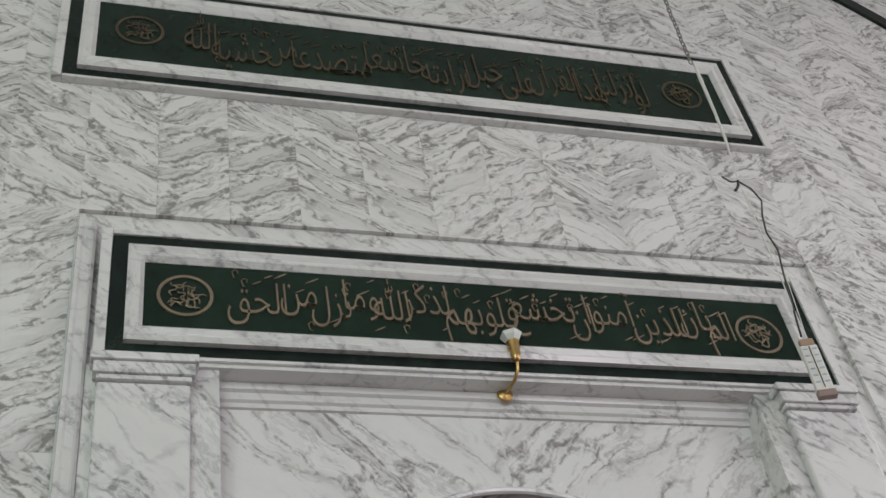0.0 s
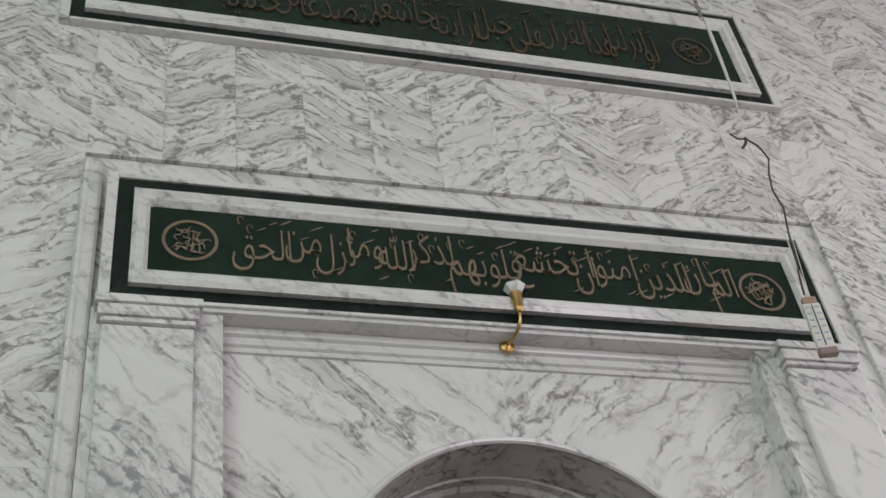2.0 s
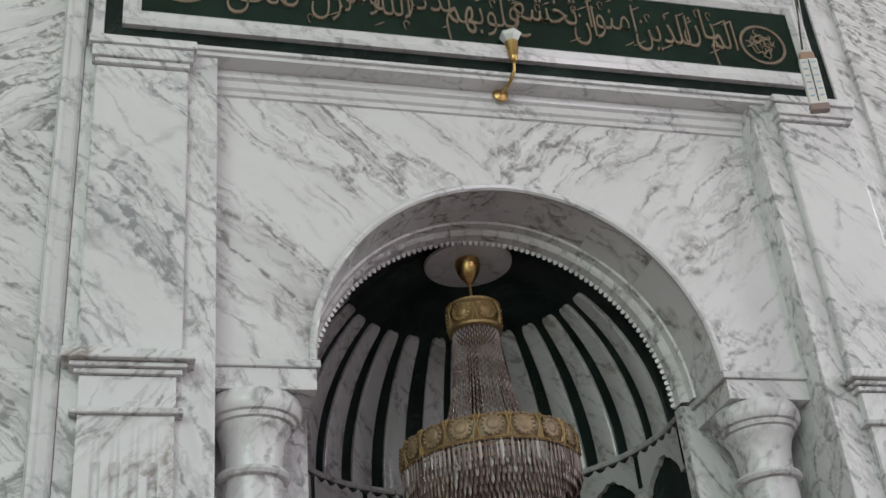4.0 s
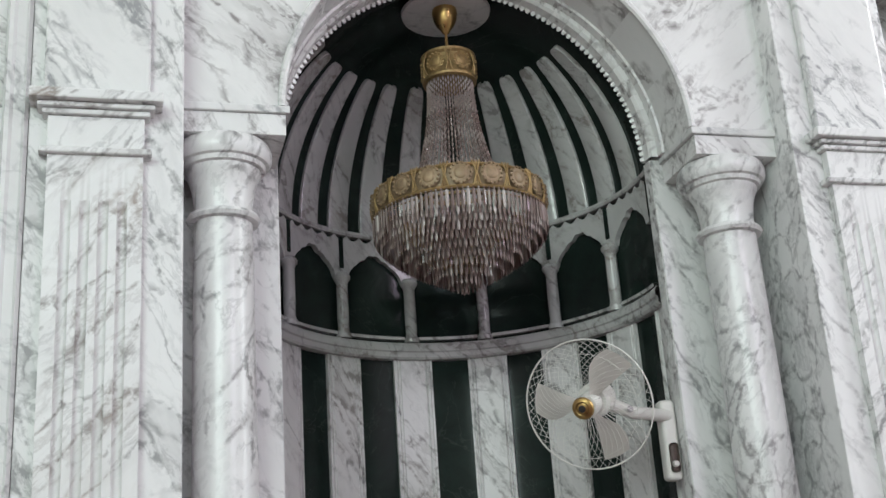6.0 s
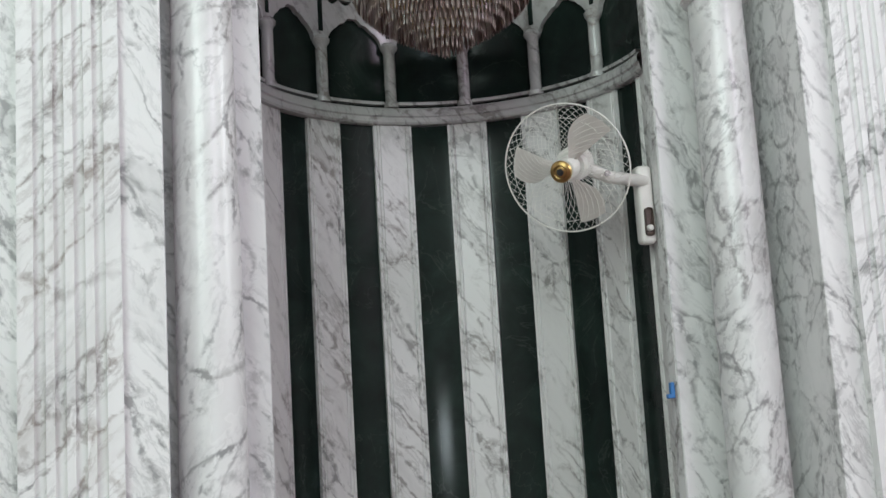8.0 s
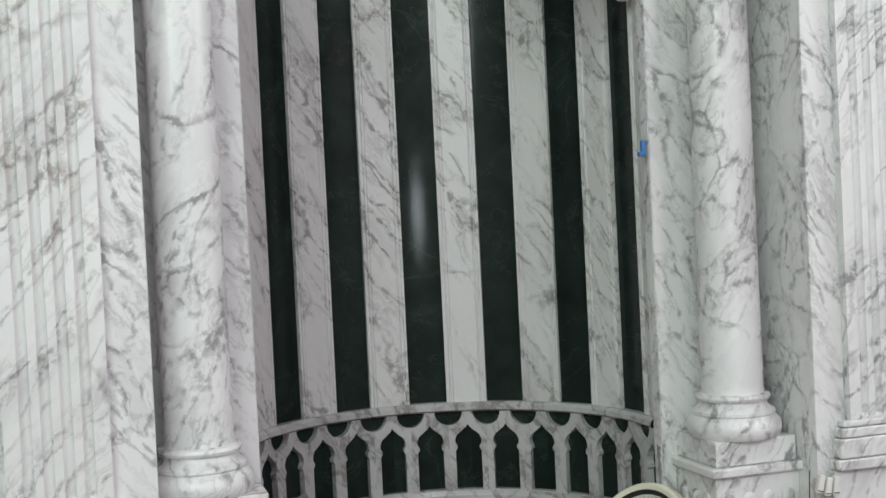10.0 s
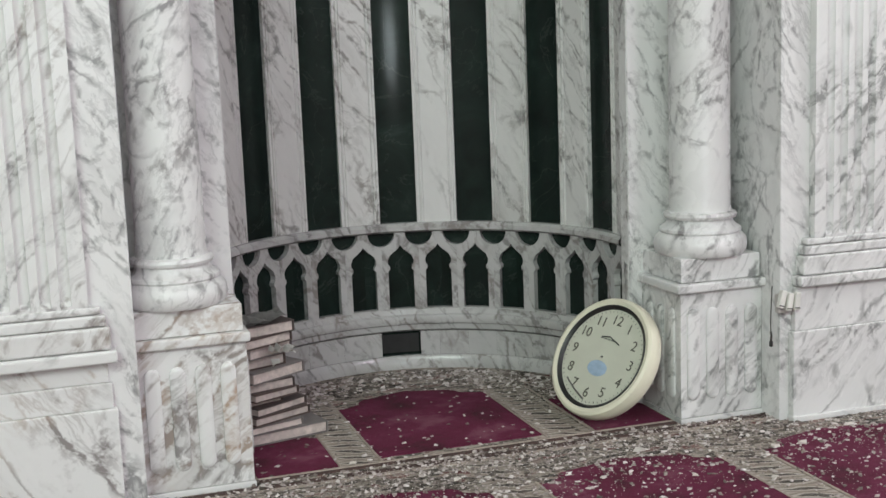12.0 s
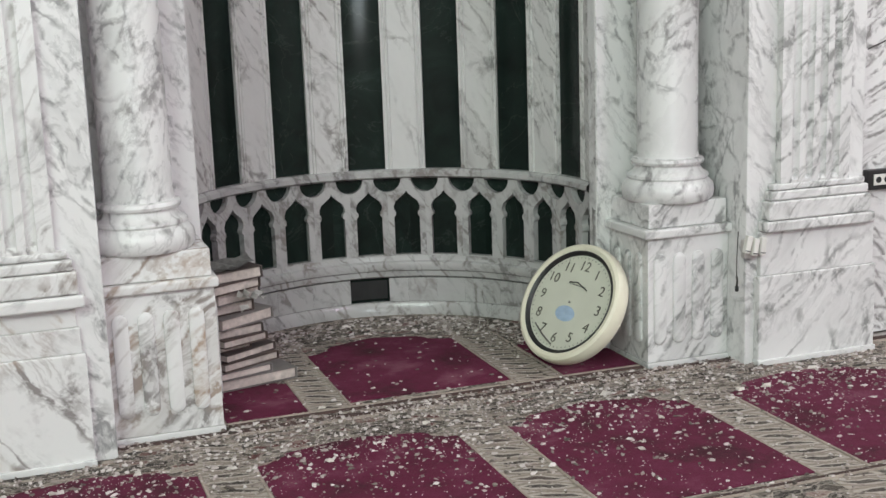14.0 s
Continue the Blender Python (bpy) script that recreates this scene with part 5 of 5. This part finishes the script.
# ---------------------------------------------------------------- wall fan
def wall_fan():
    at = Vector((0.317, 0.185, 2.444))
    n = Vector((-0.62, -0.70, -0.36)).normalized()
    t = thing("wall_fan", "ivory wall fan with wire cage on the niche edge", "fan")
    zx = n.to_track_quat("Z", "Y").to_matrix().to_4x4()
    base = Matrix.Translation(at) @ zx

    def put(name, bm, mat, label="", smooth=True, parent=t):
        o = part(name, bm, mat, parent, label, smooth)
        return o

    def turned(bm):
        bm.transform(base)
        return bm
    RR = 0.232
    ringp = lambda r, z: [(r * math.cos(2 * math.pi * k / 60), r * math.sin(2 * math.pi * k / 60), z) for k in range(61)]
    put("cage_rim", turned(tube(bmesh.new(), ringp(RR, 0.0), 0.0028, 8)), PLASTIC, "ivory wire rim")
    put("cage_ring", turned(tube(bmesh.new(), ringp(RR * 0.80, 0.036), 0.0010, 5)), PLASTIC)
    for nm, sgn, dep in (("front_wire", 1, 0.066), ("rear_wire", -1, -0.075)):
        pts = []
        for j in range(9):
            s = j / 8
            r = 0.036 + (RR - 0.036) * s
            a = sgn * 0.95 * (1 - s)
            pts.append((r * math.cos(a), r * math.sin(a), dep * (1 - s ** 2.4)))
        wire = put(nm, tube(bmesh.new(), pts, 0.0007, 4), PLASTIC, "", False)
        wire.matrix_basis = base
        for k in range(1, 46):
            again(wire, base @ Matrix.Rotation(2 * math.pi * k / 46, 4, "Z"))
    put("badge", turned(lathe(bmesh.new(), [(0.036, 0.060), (0.040, 0.066), (0.036, 0.074), (0.025, 0.078), (0.020, 0.074), (0.012, 0.077), (0.001, 0.078)], 28)), BRASS, "round brass badge")
    put("badge_centre", turned(lathe(bmesh.new(), [(0.013, 0.076), (0.012, 0.082), (0.001, 0.083)], 16)), BLACK)
    put("hub", turned(lathe(bmesh.new(), [(0.040, -0.035), (0.042, 0.01), (0.034, 0.026), (0.001, 0.030)], 24)), PLASTIC)
    for k in range(3):
        bm = bmesh.new()
        rows = []
        for j in range(9):
            s = j / 8
            r = 0.036 + 0.172 * s
            w0, w1 = -0.30 - 0.04 * s, 0.12 + 0.34 * math.sin(math.pi * min(1, s * 0.85 + 0.1))
            row = []
            for i in range(5):
                u = i / 4
                a = w0 + (w1 - w0) * u + radians(120 * k + 50)
                row.append(bm.verts.new((r * math.cos(a), r * math.sin(a), -0.018 + 0.036 * u * (0.4 + 0.6 * (1 - s)) - 0.012 * s)))
            rows.append(row)
        for p, q in zip(rows, rows[1:]):
            for i in range(4):
                bm.faces.new((p[i], p[i + 1], q[i + 1], q[i]))
        bmesh.ops.solidify(bm, geom=bm.faces[:], thickness=0.0025)
        put("blade", turned(bm), BLADE, "pale translucent blade")
    put("motor", turned(lathe(bmesh.new(), [(0.050, -0.05), (0.062, -0.06), (0.064, -0.12), (0.052, -0.155), (0.020, -0.165), (0.001, -0.166)], 28)), PLASTIC, "ivory motor housing")
    back = at + n * -0.11
    bm = bmesh.new()
    bend = [back, back + Vector((0.05, 0.012, -0.02)), Vector((0.52, 0.285, 2.434)), Vector((0.695, 0.36, 2.436))]
    tube(bm, bend, 0.026, 10, (1.0, 1.0, 0.92, 0.9))
    arm = put("arm", bm, PLASTIC, "ivory bracket arm")
    part("pivot", lathe(bmesh.new(), [(0.012, 0.0), (0.012, 0.004), (0.001, 0.005)], 12), STEEL, arm).matrix_basis = pose(0.50, 0.25, 2.44, 90)
    mount = put("mount", boxed(0.664, 0.726, 0.345, 0.405, 2.195, 2.495, 0.022, 4), PLASTIC, "tall ivory wall mount")
    part("switch_plate", boxed(0.677, 0.710, 0.339, 0.347, 2.222, 2.330, 0.0155, 4), COVER_A, mount, "brown switch plate", True)
    knob = lathe(bmesh.new(), [(0.013, 0.0), (0.012, 0.012), (0.009, 0.016), (0.001, 0.017)], 16)
    knob.transform(Matrix.Translation((0.6935, 0.340, 2.252)) @ Matrix.Rotation(radians(90), 4, "X"))
    part("switch_knob", knob, PLASTIC, mount, "round ivory switch knob", True)


wall_fan()


# ---------------------------------------------------------------- clock
def text_mesh(body, size, depth):
    cu = bpy.data.curves.new("numeral", "FONT")
    cu.body, cu.size, cu.extrude, cu.align_x, cu.align_y = body, size, depth, "CENTER", "CENTER"
    ob = bpy.data.objects.new("numeral", cu)
    scene.collection.objects.link(ob)
    dg = bpy.context.evaluated_depsgraph_get()
    me = ob.evaluated_get(dg).to_mesh()
    bm = bmesh.new()
    bm.from_mesh(me)
    bpy.data.objects.remove(ob)
    bpy.data.curves.remove(cu)
    return bm


def wall_clock():
    n = Vector((-0.80, -0.30, 0.52)).normalized()
    R = 0.231
    down = (Vector((0, 0, -1)) + n * n.z).normalized()
    up = -down
    side = up.cross(n)
    m = Matrix((side, up, n)).transposed().to_4x4()
    low = R * abs(down.z) + 0.044 * n.z + 0.008
    m.translation = Vector((0.568, 0.185, low))
    t = thing("wall_clock", "round cream wall clock leaning against the pedestal on the floor", "clock")
    t.matrix_basis = m @ pose(0, 0, 0, 0, 0, -5)
    rim = [(R - 0.034, 0.018), (R - 0.030, 0.026), (R - 0.016, 0.030), (R - 0.005, 0.024), (R, 0.010), (R, -0.020), (R - 0.006, -0.036), (R - 0.02, -0.042), (0.05, -0.044), (0.001, -0.044)]
    part("case", lathe(bmesh.new(), rim, 64, cap=False), CREAM, t, "thick cream plastic case", True)
    ring = [(R - 0.046, 0.014), (R - 0.043, 0.021), (R - 0.035, 0.027), (R - 0.029, 0.024)]
    part("bezel", lathe(bmesh.new(), ring, 64, cap=False), BLACK, t, "dark inner bezel", True)
    dial = part("dial", lathe(bmesh.new(), [(R - 0.040, 0.013), (0.001, 0.0131)], 64, cap=False), DIAL, t, "pale cream clock face")
    for h in range(1, 13):
        a = radians(30 * h)
        o = part("numeral", text_mesh(str(h), 0.054, 0.0006), NUMERAL, dial)
        o.matrix_basis = pose(0.143 * math.sin(a), 0.143 * math.cos(a), 0.0145)
    bm = bmesh.new()
    for k in range(60):
        a = radians(6 * k)
        r = 0.176
        c = Matrix.Translation((r * math.sin(a), r * math.cos(a), 0.0142)) @ Matrix.Rotation(-a, 4, "Z")
        bmesh.ops.create_cube(bm, size=1, matrix=c @ Matrix.Diagonal((0.0015, 0.006 if k % 5 else 0.010, 0.0008, 1)))
    part("minute_marks", bm, NUMERAL, dial)
    part("blue_print", lathe(bmesh.new(), [(0.048, 0.0136), (0.001, 0.0142)], 28, cap=False), BLUE_PRINT, dial, "oval blue print").matrix_basis = pose(0.0, -0.045, 0) @ Matrix.Diagonal((1.0, 0.62, 1, 1))
    bm = bmesh.new()
    for i in range(5):
        box(bm, -0.045 + 0.018 * i, -0.031 + 0.018 * i, 0.066, 0.070, 0.0134, 0.0142)
    part("small_print", bm, STEEL, dial, "line of small unreadable print")
    hand = bmesh.new()
    tube(hand, [(-0.04, 0.072, 0.016), (0.0, 0.079, 0.016), (0.055, 0.060, 0.016)], 0.0022, 5)
    part("loose_hand", hand, BLACK, dial)
    hand = bmesh.new()
    tube(hand, [(-0.115, -0.115, 0.016), (-0.06, -0.145, 0.016), (0.0, -0.168, 0.016)], 0.0035, 5)
    part("fallen_hand", hand, STEEL, dial)
    part("spindle", lathe(bmesh.new(), [(0.004, 0.013), (0.004, 0.018), (0.001, 0.019)], 10), STEEL, dial)


wall_clock()


# ---------------------------------------------------------------- books
def book(w, d, h, cover, at, turn, tip=0.0):
    """A closed book lying flat, its pages towards -y."""
    t = thing("book", "closed old book with worn cover lying in a stack", "book", at, "stack of books")
    t.matrix_basis = pose(*at, 0, tip, turn)
    e = 0.0035
    part("page_block", boxed(-w / 2 + 0.004, w / 2 - 0.004, -d / 2 + 0.006, d / 2 - 0.004, e, h - e, 0.002, 1), PAPER, t, "yellowed page block")
    part("cover", boxed(-w / 2, w / 2, -d / 2, d / 2, 0, e, 0.001, 1), cover, t)
    part("cover", boxed(-w / 2, w / 2, -d / 2, d / 2, h - e, h, 0.001, 1), cover, t)
    part("spine", boxed(w / 2 - 0.003, w / 2 + 0.002, -d / 2, d / 2, 0.001, h - 0.001, 0.0012, 1), cover, t)


def books():
    rnd = random.Random(12)
    z = 0.008
    rows = [(0.30, 0.20, 0.042, COVER_B, -0.585, 0.50, -6), (0.22, 0.20, 0.030, COVER_B, -0.635, 0.50, -4), (0.24, 0.19, 0.031, COVER_A, -0.618, 0.49, 2), (0.23, 0.18, 0.030, COVER_C, -0.628, 0.50, 5),
            (0.16, 0.18, 0.022, COVER_A, -0.672, 0.50, -3), (0.19, 0.19, 0.030, COVER_A, -0.652, 0.50, 2), (0.20, 0.20, 0.036, COVER_C, -0.645, 0.49, -5), (0.23, 0.19, 0.042, COVER_B, -0.628, 0.49, 3),
            (0.17, 0.18, 0.040, COVER_A, -0.655, 0.50, -2), (0.20, 0.19, 0.044, COVER_B, -0.650, 0.49, 6), (0.20, 0.19, 0.036, COVER_A, -0.652, 0.48, 2), (0.21, 0.20, 0.042, COVER_C, -0.650, 0.48, -3)]
    for w, d, h, c, x, y, a in rows:
        book(w, d, h, c, (x + rnd.uniform(-0.012, 0.012), y + rnd.uniform(-0.015, 0.015), z), 24 + a * 1.6, rnd.uniform(-1.3, 0.9))
        z += h + 0.0006
    # an open, torn booklet on top and torn leaves in the stack
    t = thing("torn_booklet", "torn grey paper booklet lying open on the book stack", "booklet", (-0.66, 0.47, z))
    for k, (lift, dx) in enumerate(((0.006, -0.02), (0.012, 0.035))):
        bm = bmesh.new()
        g = [[bm.verts.new((-0.08 + 0.15 * i / 7 + dx, -0.09 + 0.17 * j / 4, 0.004 + lift * (i / 7) ** 2 * (1 + k) + 0.006 * math.sin(i * 1.3 + j))) for j in range(5)] for i in range(8)]
        for p, q in zip(g, g[1:]):
            for j in range(4):
                bm.faces.new((p[j], q[j], q[j + 1], p[j + 1]))
        bmesh.ops.solidify(bm, geom=bm.faces[:], thickness=0.0015)
        part("leaf", bm, GREY_PAPER, t)
    for x, y, zz, s in ((-0.565, 0.40, 0.352, 1.0), (-0.545, 0.41, 0.335, 0.8), (-0.60, 0.392, 0.345, 0.7), (-0.60, 0.39, 0.300, 0.8)):
        bm = bmesh.new()
        g = [[bm.verts.new((0.07 * s * (i / 5 - 0.5), 0.035 * s * (j / 2 - 0.5), 0.012 * math.sin(i * 1.2) + 0.006 * j * math.sin(i * 2.1))) for j in range(3)] for i in range(6)]
        for p, q in zip(g, g[1:]):
            for j in range(2):
                bm.faces.new((p[j], q[j], q[j + 1], p[j + 1]))
        bmesh.ops.solidify(bm, geom=bm.faces[:], thickness=0.0012)
        o = part("torn_leaf", bm, CORD)
        o.matrix_basis = pose(x, y, zz, rnd.uniform(-20, 20), rnd.uniform(-15, 15), rnd.uniform(0, 90))
        tagged(o, "torn white paper leaf sticking out of the books", "paper", "torn leaves")


books()


# ---------------------------------------------------------------- sconce, thermometer, small things
def sconce():
    t = thing("wall_sconce", "brass wall sconce with a frosted tulip glass on the cornice", "lamp", (0.030, -0.050, 4.640))
    plate = lathe(bmesh.new(), [(0.030, 0.0), (0.033, 0.004), (0.030, 0.012), (0.014, 0.020), (0.001, 0.022)], 24)
    plate.transform(Matrix.Rotation(radians(90), 4, "X"))
    part("back_plate", plate, BRASS, t, "round brass back plate", True)
    part("arm", tube(bmesh.new(), [(0, -0.015, 0), (0.006, -0.05, -0.002), (0.020, -0.09, 0.012), (0.030, -0.115, 0.045), (0.033, -0.12, 0.085)], 0.007, 10), BRASS, t, smooth=True)
    c = (0.033, -0.12, 0.08)
    part("cup", lathe(bmesh.new(), [(0.010, 0.0), (0.016, 0.006), (0.019, 0.03), (0.024, 0.075), (0.028, 0.10), (0.022, 0.098), (0.001, 0.09)], 24, centre=c), BRASS, t, smooth=True)
    part("glass", lathe(bmesh.new(), [(0.022, 0.098), (0.028, 0.106), (0.040, 0.124), (0.047, 0.140), (0.044, 0.141), (0.035, 0.124), (0.022, 0.105), (0.022, 0.098)], 6, centre=c), GLASS_W, t, "frosted glass tulip")


def thermometer():
    x, y = 1.225, -0.40
    lean = Matrix.Translation((x, y, 4.4)) @ Matrix.Rotation(radians(2.6), 4, "Y") @ Matrix.Translation((0, 0, -4.4))
    ch = thing("chain", "dark steel link chain hanging from the ceiling", "chain")
    ch.matrix_basis = lean
    link = None
    z, k = 6.66, 0
    while z < HZ - 0.03:
        if link is None:
            bm = bmesh.new()
            pts = [(0.011 * math.cos(a), 0, 0.024 * math.sin(a) * (1.0 if abs(math.sin(a)) < 0.8 else 1.08)) for a in [2 * math.pi * i / 16 for i in range(17)]]
            tube(bm, pts, 0.0034, 6)
            link = part("link", bm, STEEL, ch, smooth=True)
            link.matrix_basis = pose(0.002 * math.sin(k), 0, z, 0, 0, 90 * (k % 2))
        else:
            again(link, pose(0.002 * math.sin(k), 0, z, 0, 0, 90 * (k % 2)))
        z += 0.040
        k += 1
    cd = thing("hanging_cord", "white twisted cord with dark wire tied below a chain", "cord")
    cd.matrix_basis = lean
    part("thick_cord", tube(bmesh.new(), [(0.016, 0, 6.66), (0.018, 0, 6.5), (0.022, 0.002, 6.25), (0.018, 0, 6.02), (0.012, 0, 5.93)], 0.0085, 8, (0.7, 1.2, 1.0, 0.9, 0.6)), CORD, cd, smooth=True)
    part("thin_cord", tube(bmesh.new(), [(0.012, 0, 5.95), (-0.006, 0, 5.70), (0.004, 0, 5.3), (0.008, 0, 5.0), (-0.002, 0, 4.72)], 0.0028, 6), CORD, cd)
    part("thin_cord", tube(bmesh.new(), [(0.016, 0, 5.97), (-0.004, 0.002, 5.70), (0.030, 0.01, 5.4), (0.05, 0.02, 5.05), (0.012, 0, 4.72)], 0.0022, 6), CORD, cd)
    part("dark_wire", tube(bmesh.new(), [(-0.008, 0, 5.70), (0.045, 0, 5.66), (0.075, 0, 5.58), (0.045, 0, 5.47), (0.03, 0, 5.36), (0.052, 0, 5.25), (0.03, 0, 5.1), (0.008, 0, 4.9), (-0.01, 0, 4.73)], 0.0045, 6), WIRE, cd)
    part("dark_wire", tube(bmesh.new(), [(-0.008, 0, 5.70), (-0.05, 0, 5.69), (-0.09, -0.005, 5.715)], 0.0045, 6), WIRE, cd)
    part("wire_knot", tube(bmesh.new(), [(-0.008, 0, 5.705), (-0.016, 0, 5.67), (-0.034, 0, 5.64), (-0.042, 0, 5.632)], 0.007, 7), WIRE, cd)
    t = thing("thermometer", "white hanging thermometer with brown end caps and blue scale", "thermometer", (x - 0.002, y, 4.42))
    t.matrix_basis = lean @ pose(0, 0, 4.41, 0, 0, -18)
    part("body", boxed(-0.036, 0.036, -0.012, 0.012, 0.03, 0.265, 0.006, 2), PLASTIC, t, "white scale board")
    part("bottom_cap", boxed(-0.038, 0.038, -0.016, 0.016, 0.0, 0.034, 0.006, 2), plain("brown_cap", (0.29, 0.21, 0.19), 0.5), t, "brown bottom cap")
    part("top_cap", boxed(-0.030, 0.030, -0.014, 0.014, 0.262, 0.30, 0.008, 2), plain("tan_cap", (0.40, 0.27, 0.19), 0.5), t, "tan top cap")
    part("tube", boxed(-0.002, 0.002, -0.0145, -0.0118, 0.045, 0.255), WIRE, t)
    for k in range(6):
        for s in (-1, 1):
            part("scale_bar", boxed(s * 0.019 - 0.009, s * 0.019 + 0.009, -0.0136, -0.0118, 0.07 + 0.034 * k, 0.077 + 0.034 * k), BLUE_PRINT, t)


def small_things():
    s = thing("wall_socket", "black wall socket strip on the marble wall", "socket", (1.735, 0.05, 0.572))
    part("case", boxed(0, 0.22, -0.03, 0.0, 0, 0.078, 0.005), BLACK, s)
    pl = part("plate", boxed(0.028, 0.20, -0.034, -0.028, 0.018, 0.06, 0.002), PLASTIC, s, "pale inner plate")
    for k in range(4):
        bm = lathe(bmesh.new(), [(0.012, 0.0), (0.012, 0.003), (0.001, 0.0031)], 12)
        bm.transform(Matrix.Rotation(radians(90), 4, "X"))
        part("hole", bm, BLACK, pl).matrix_basis = pose(0.048 + 0.038 * k, -0.033, 0.039)
    c = thing("plug_cluster", "three white plugs stuck to the wall beside the pedestal", "plug", (1.124, -0.134, 0.440))
    for k in range(3):
        o = part("plug", boxed(-0.0115, 0.0115, -0.022, 0.0, -0.032, 0.032, 0.006, 3), PLASTIC, c)
        o.matrix_basis = pose(-0.030 + 0.030 * k, -0.006, 0.016 - 0.012 * (k > 0), 0, 14 - 4 * k, 0)
        part("plug_band", boxed(-0.0105, 0.0105, -0.0235, -0.002, -0.0245, -0.021, 0.0008, 1), BLACK, o)
    part("cement_patch", boxed(-0.035, 0.024, -0.004, 0.024, -0.040, 0.030, 0.010, 2), STONE, c, "grey cement patch")
    part("cable", tube(bmesh.new(), [(-0.052, 0.010, 0.06), (-0.056, 0.008, 0.0), (-0.060, 0.006, -0.06), (-0.060, 0.004, -0.10)], 0.0022, 6), WIRE, c)
    part("cable_end", boxed(-0.066, -0.055, -0.004, 0.008, -0.155, -0.135, 0.002, 1), BLACK, c)
    part("cable_stub", tube(bmesh.new(), [(-0.061, 0.003, -0.10), (-0.060, 0.0, -0.115), (-0.061, 0.002, -0.136)], 0.004, 6), WIRE, c)
    r = thing("wire_stub", "bare dark wire end sticking out of the marble wall", "wire", (1.741, 0.05, 1.103))
    part("wire", tube(bmesh.new(), [(0, 0.004, 0), (0.012, -0.05, 0.022), (0.030, -0.11, 0.050), (0.055, -0.16, 0.066)], 0.0026, 6), WIRE, r)
    k = thing("blue_clip", "small blue plastic clip on the niche edge", "clip", (0.694, 0.288, 1.615))
    part("clip_body", boxed(0.000, 0.016, -0.008, 0.012, 0, 0.058, 0.004, 2), BLUE, k)
    part("clip_lip", boxed(-0.014, 0.002, -0.010, 0.010, 0.0, 0.016, 0.003, 2), BLUE, k)


sconce()
thermometer()
small_things()
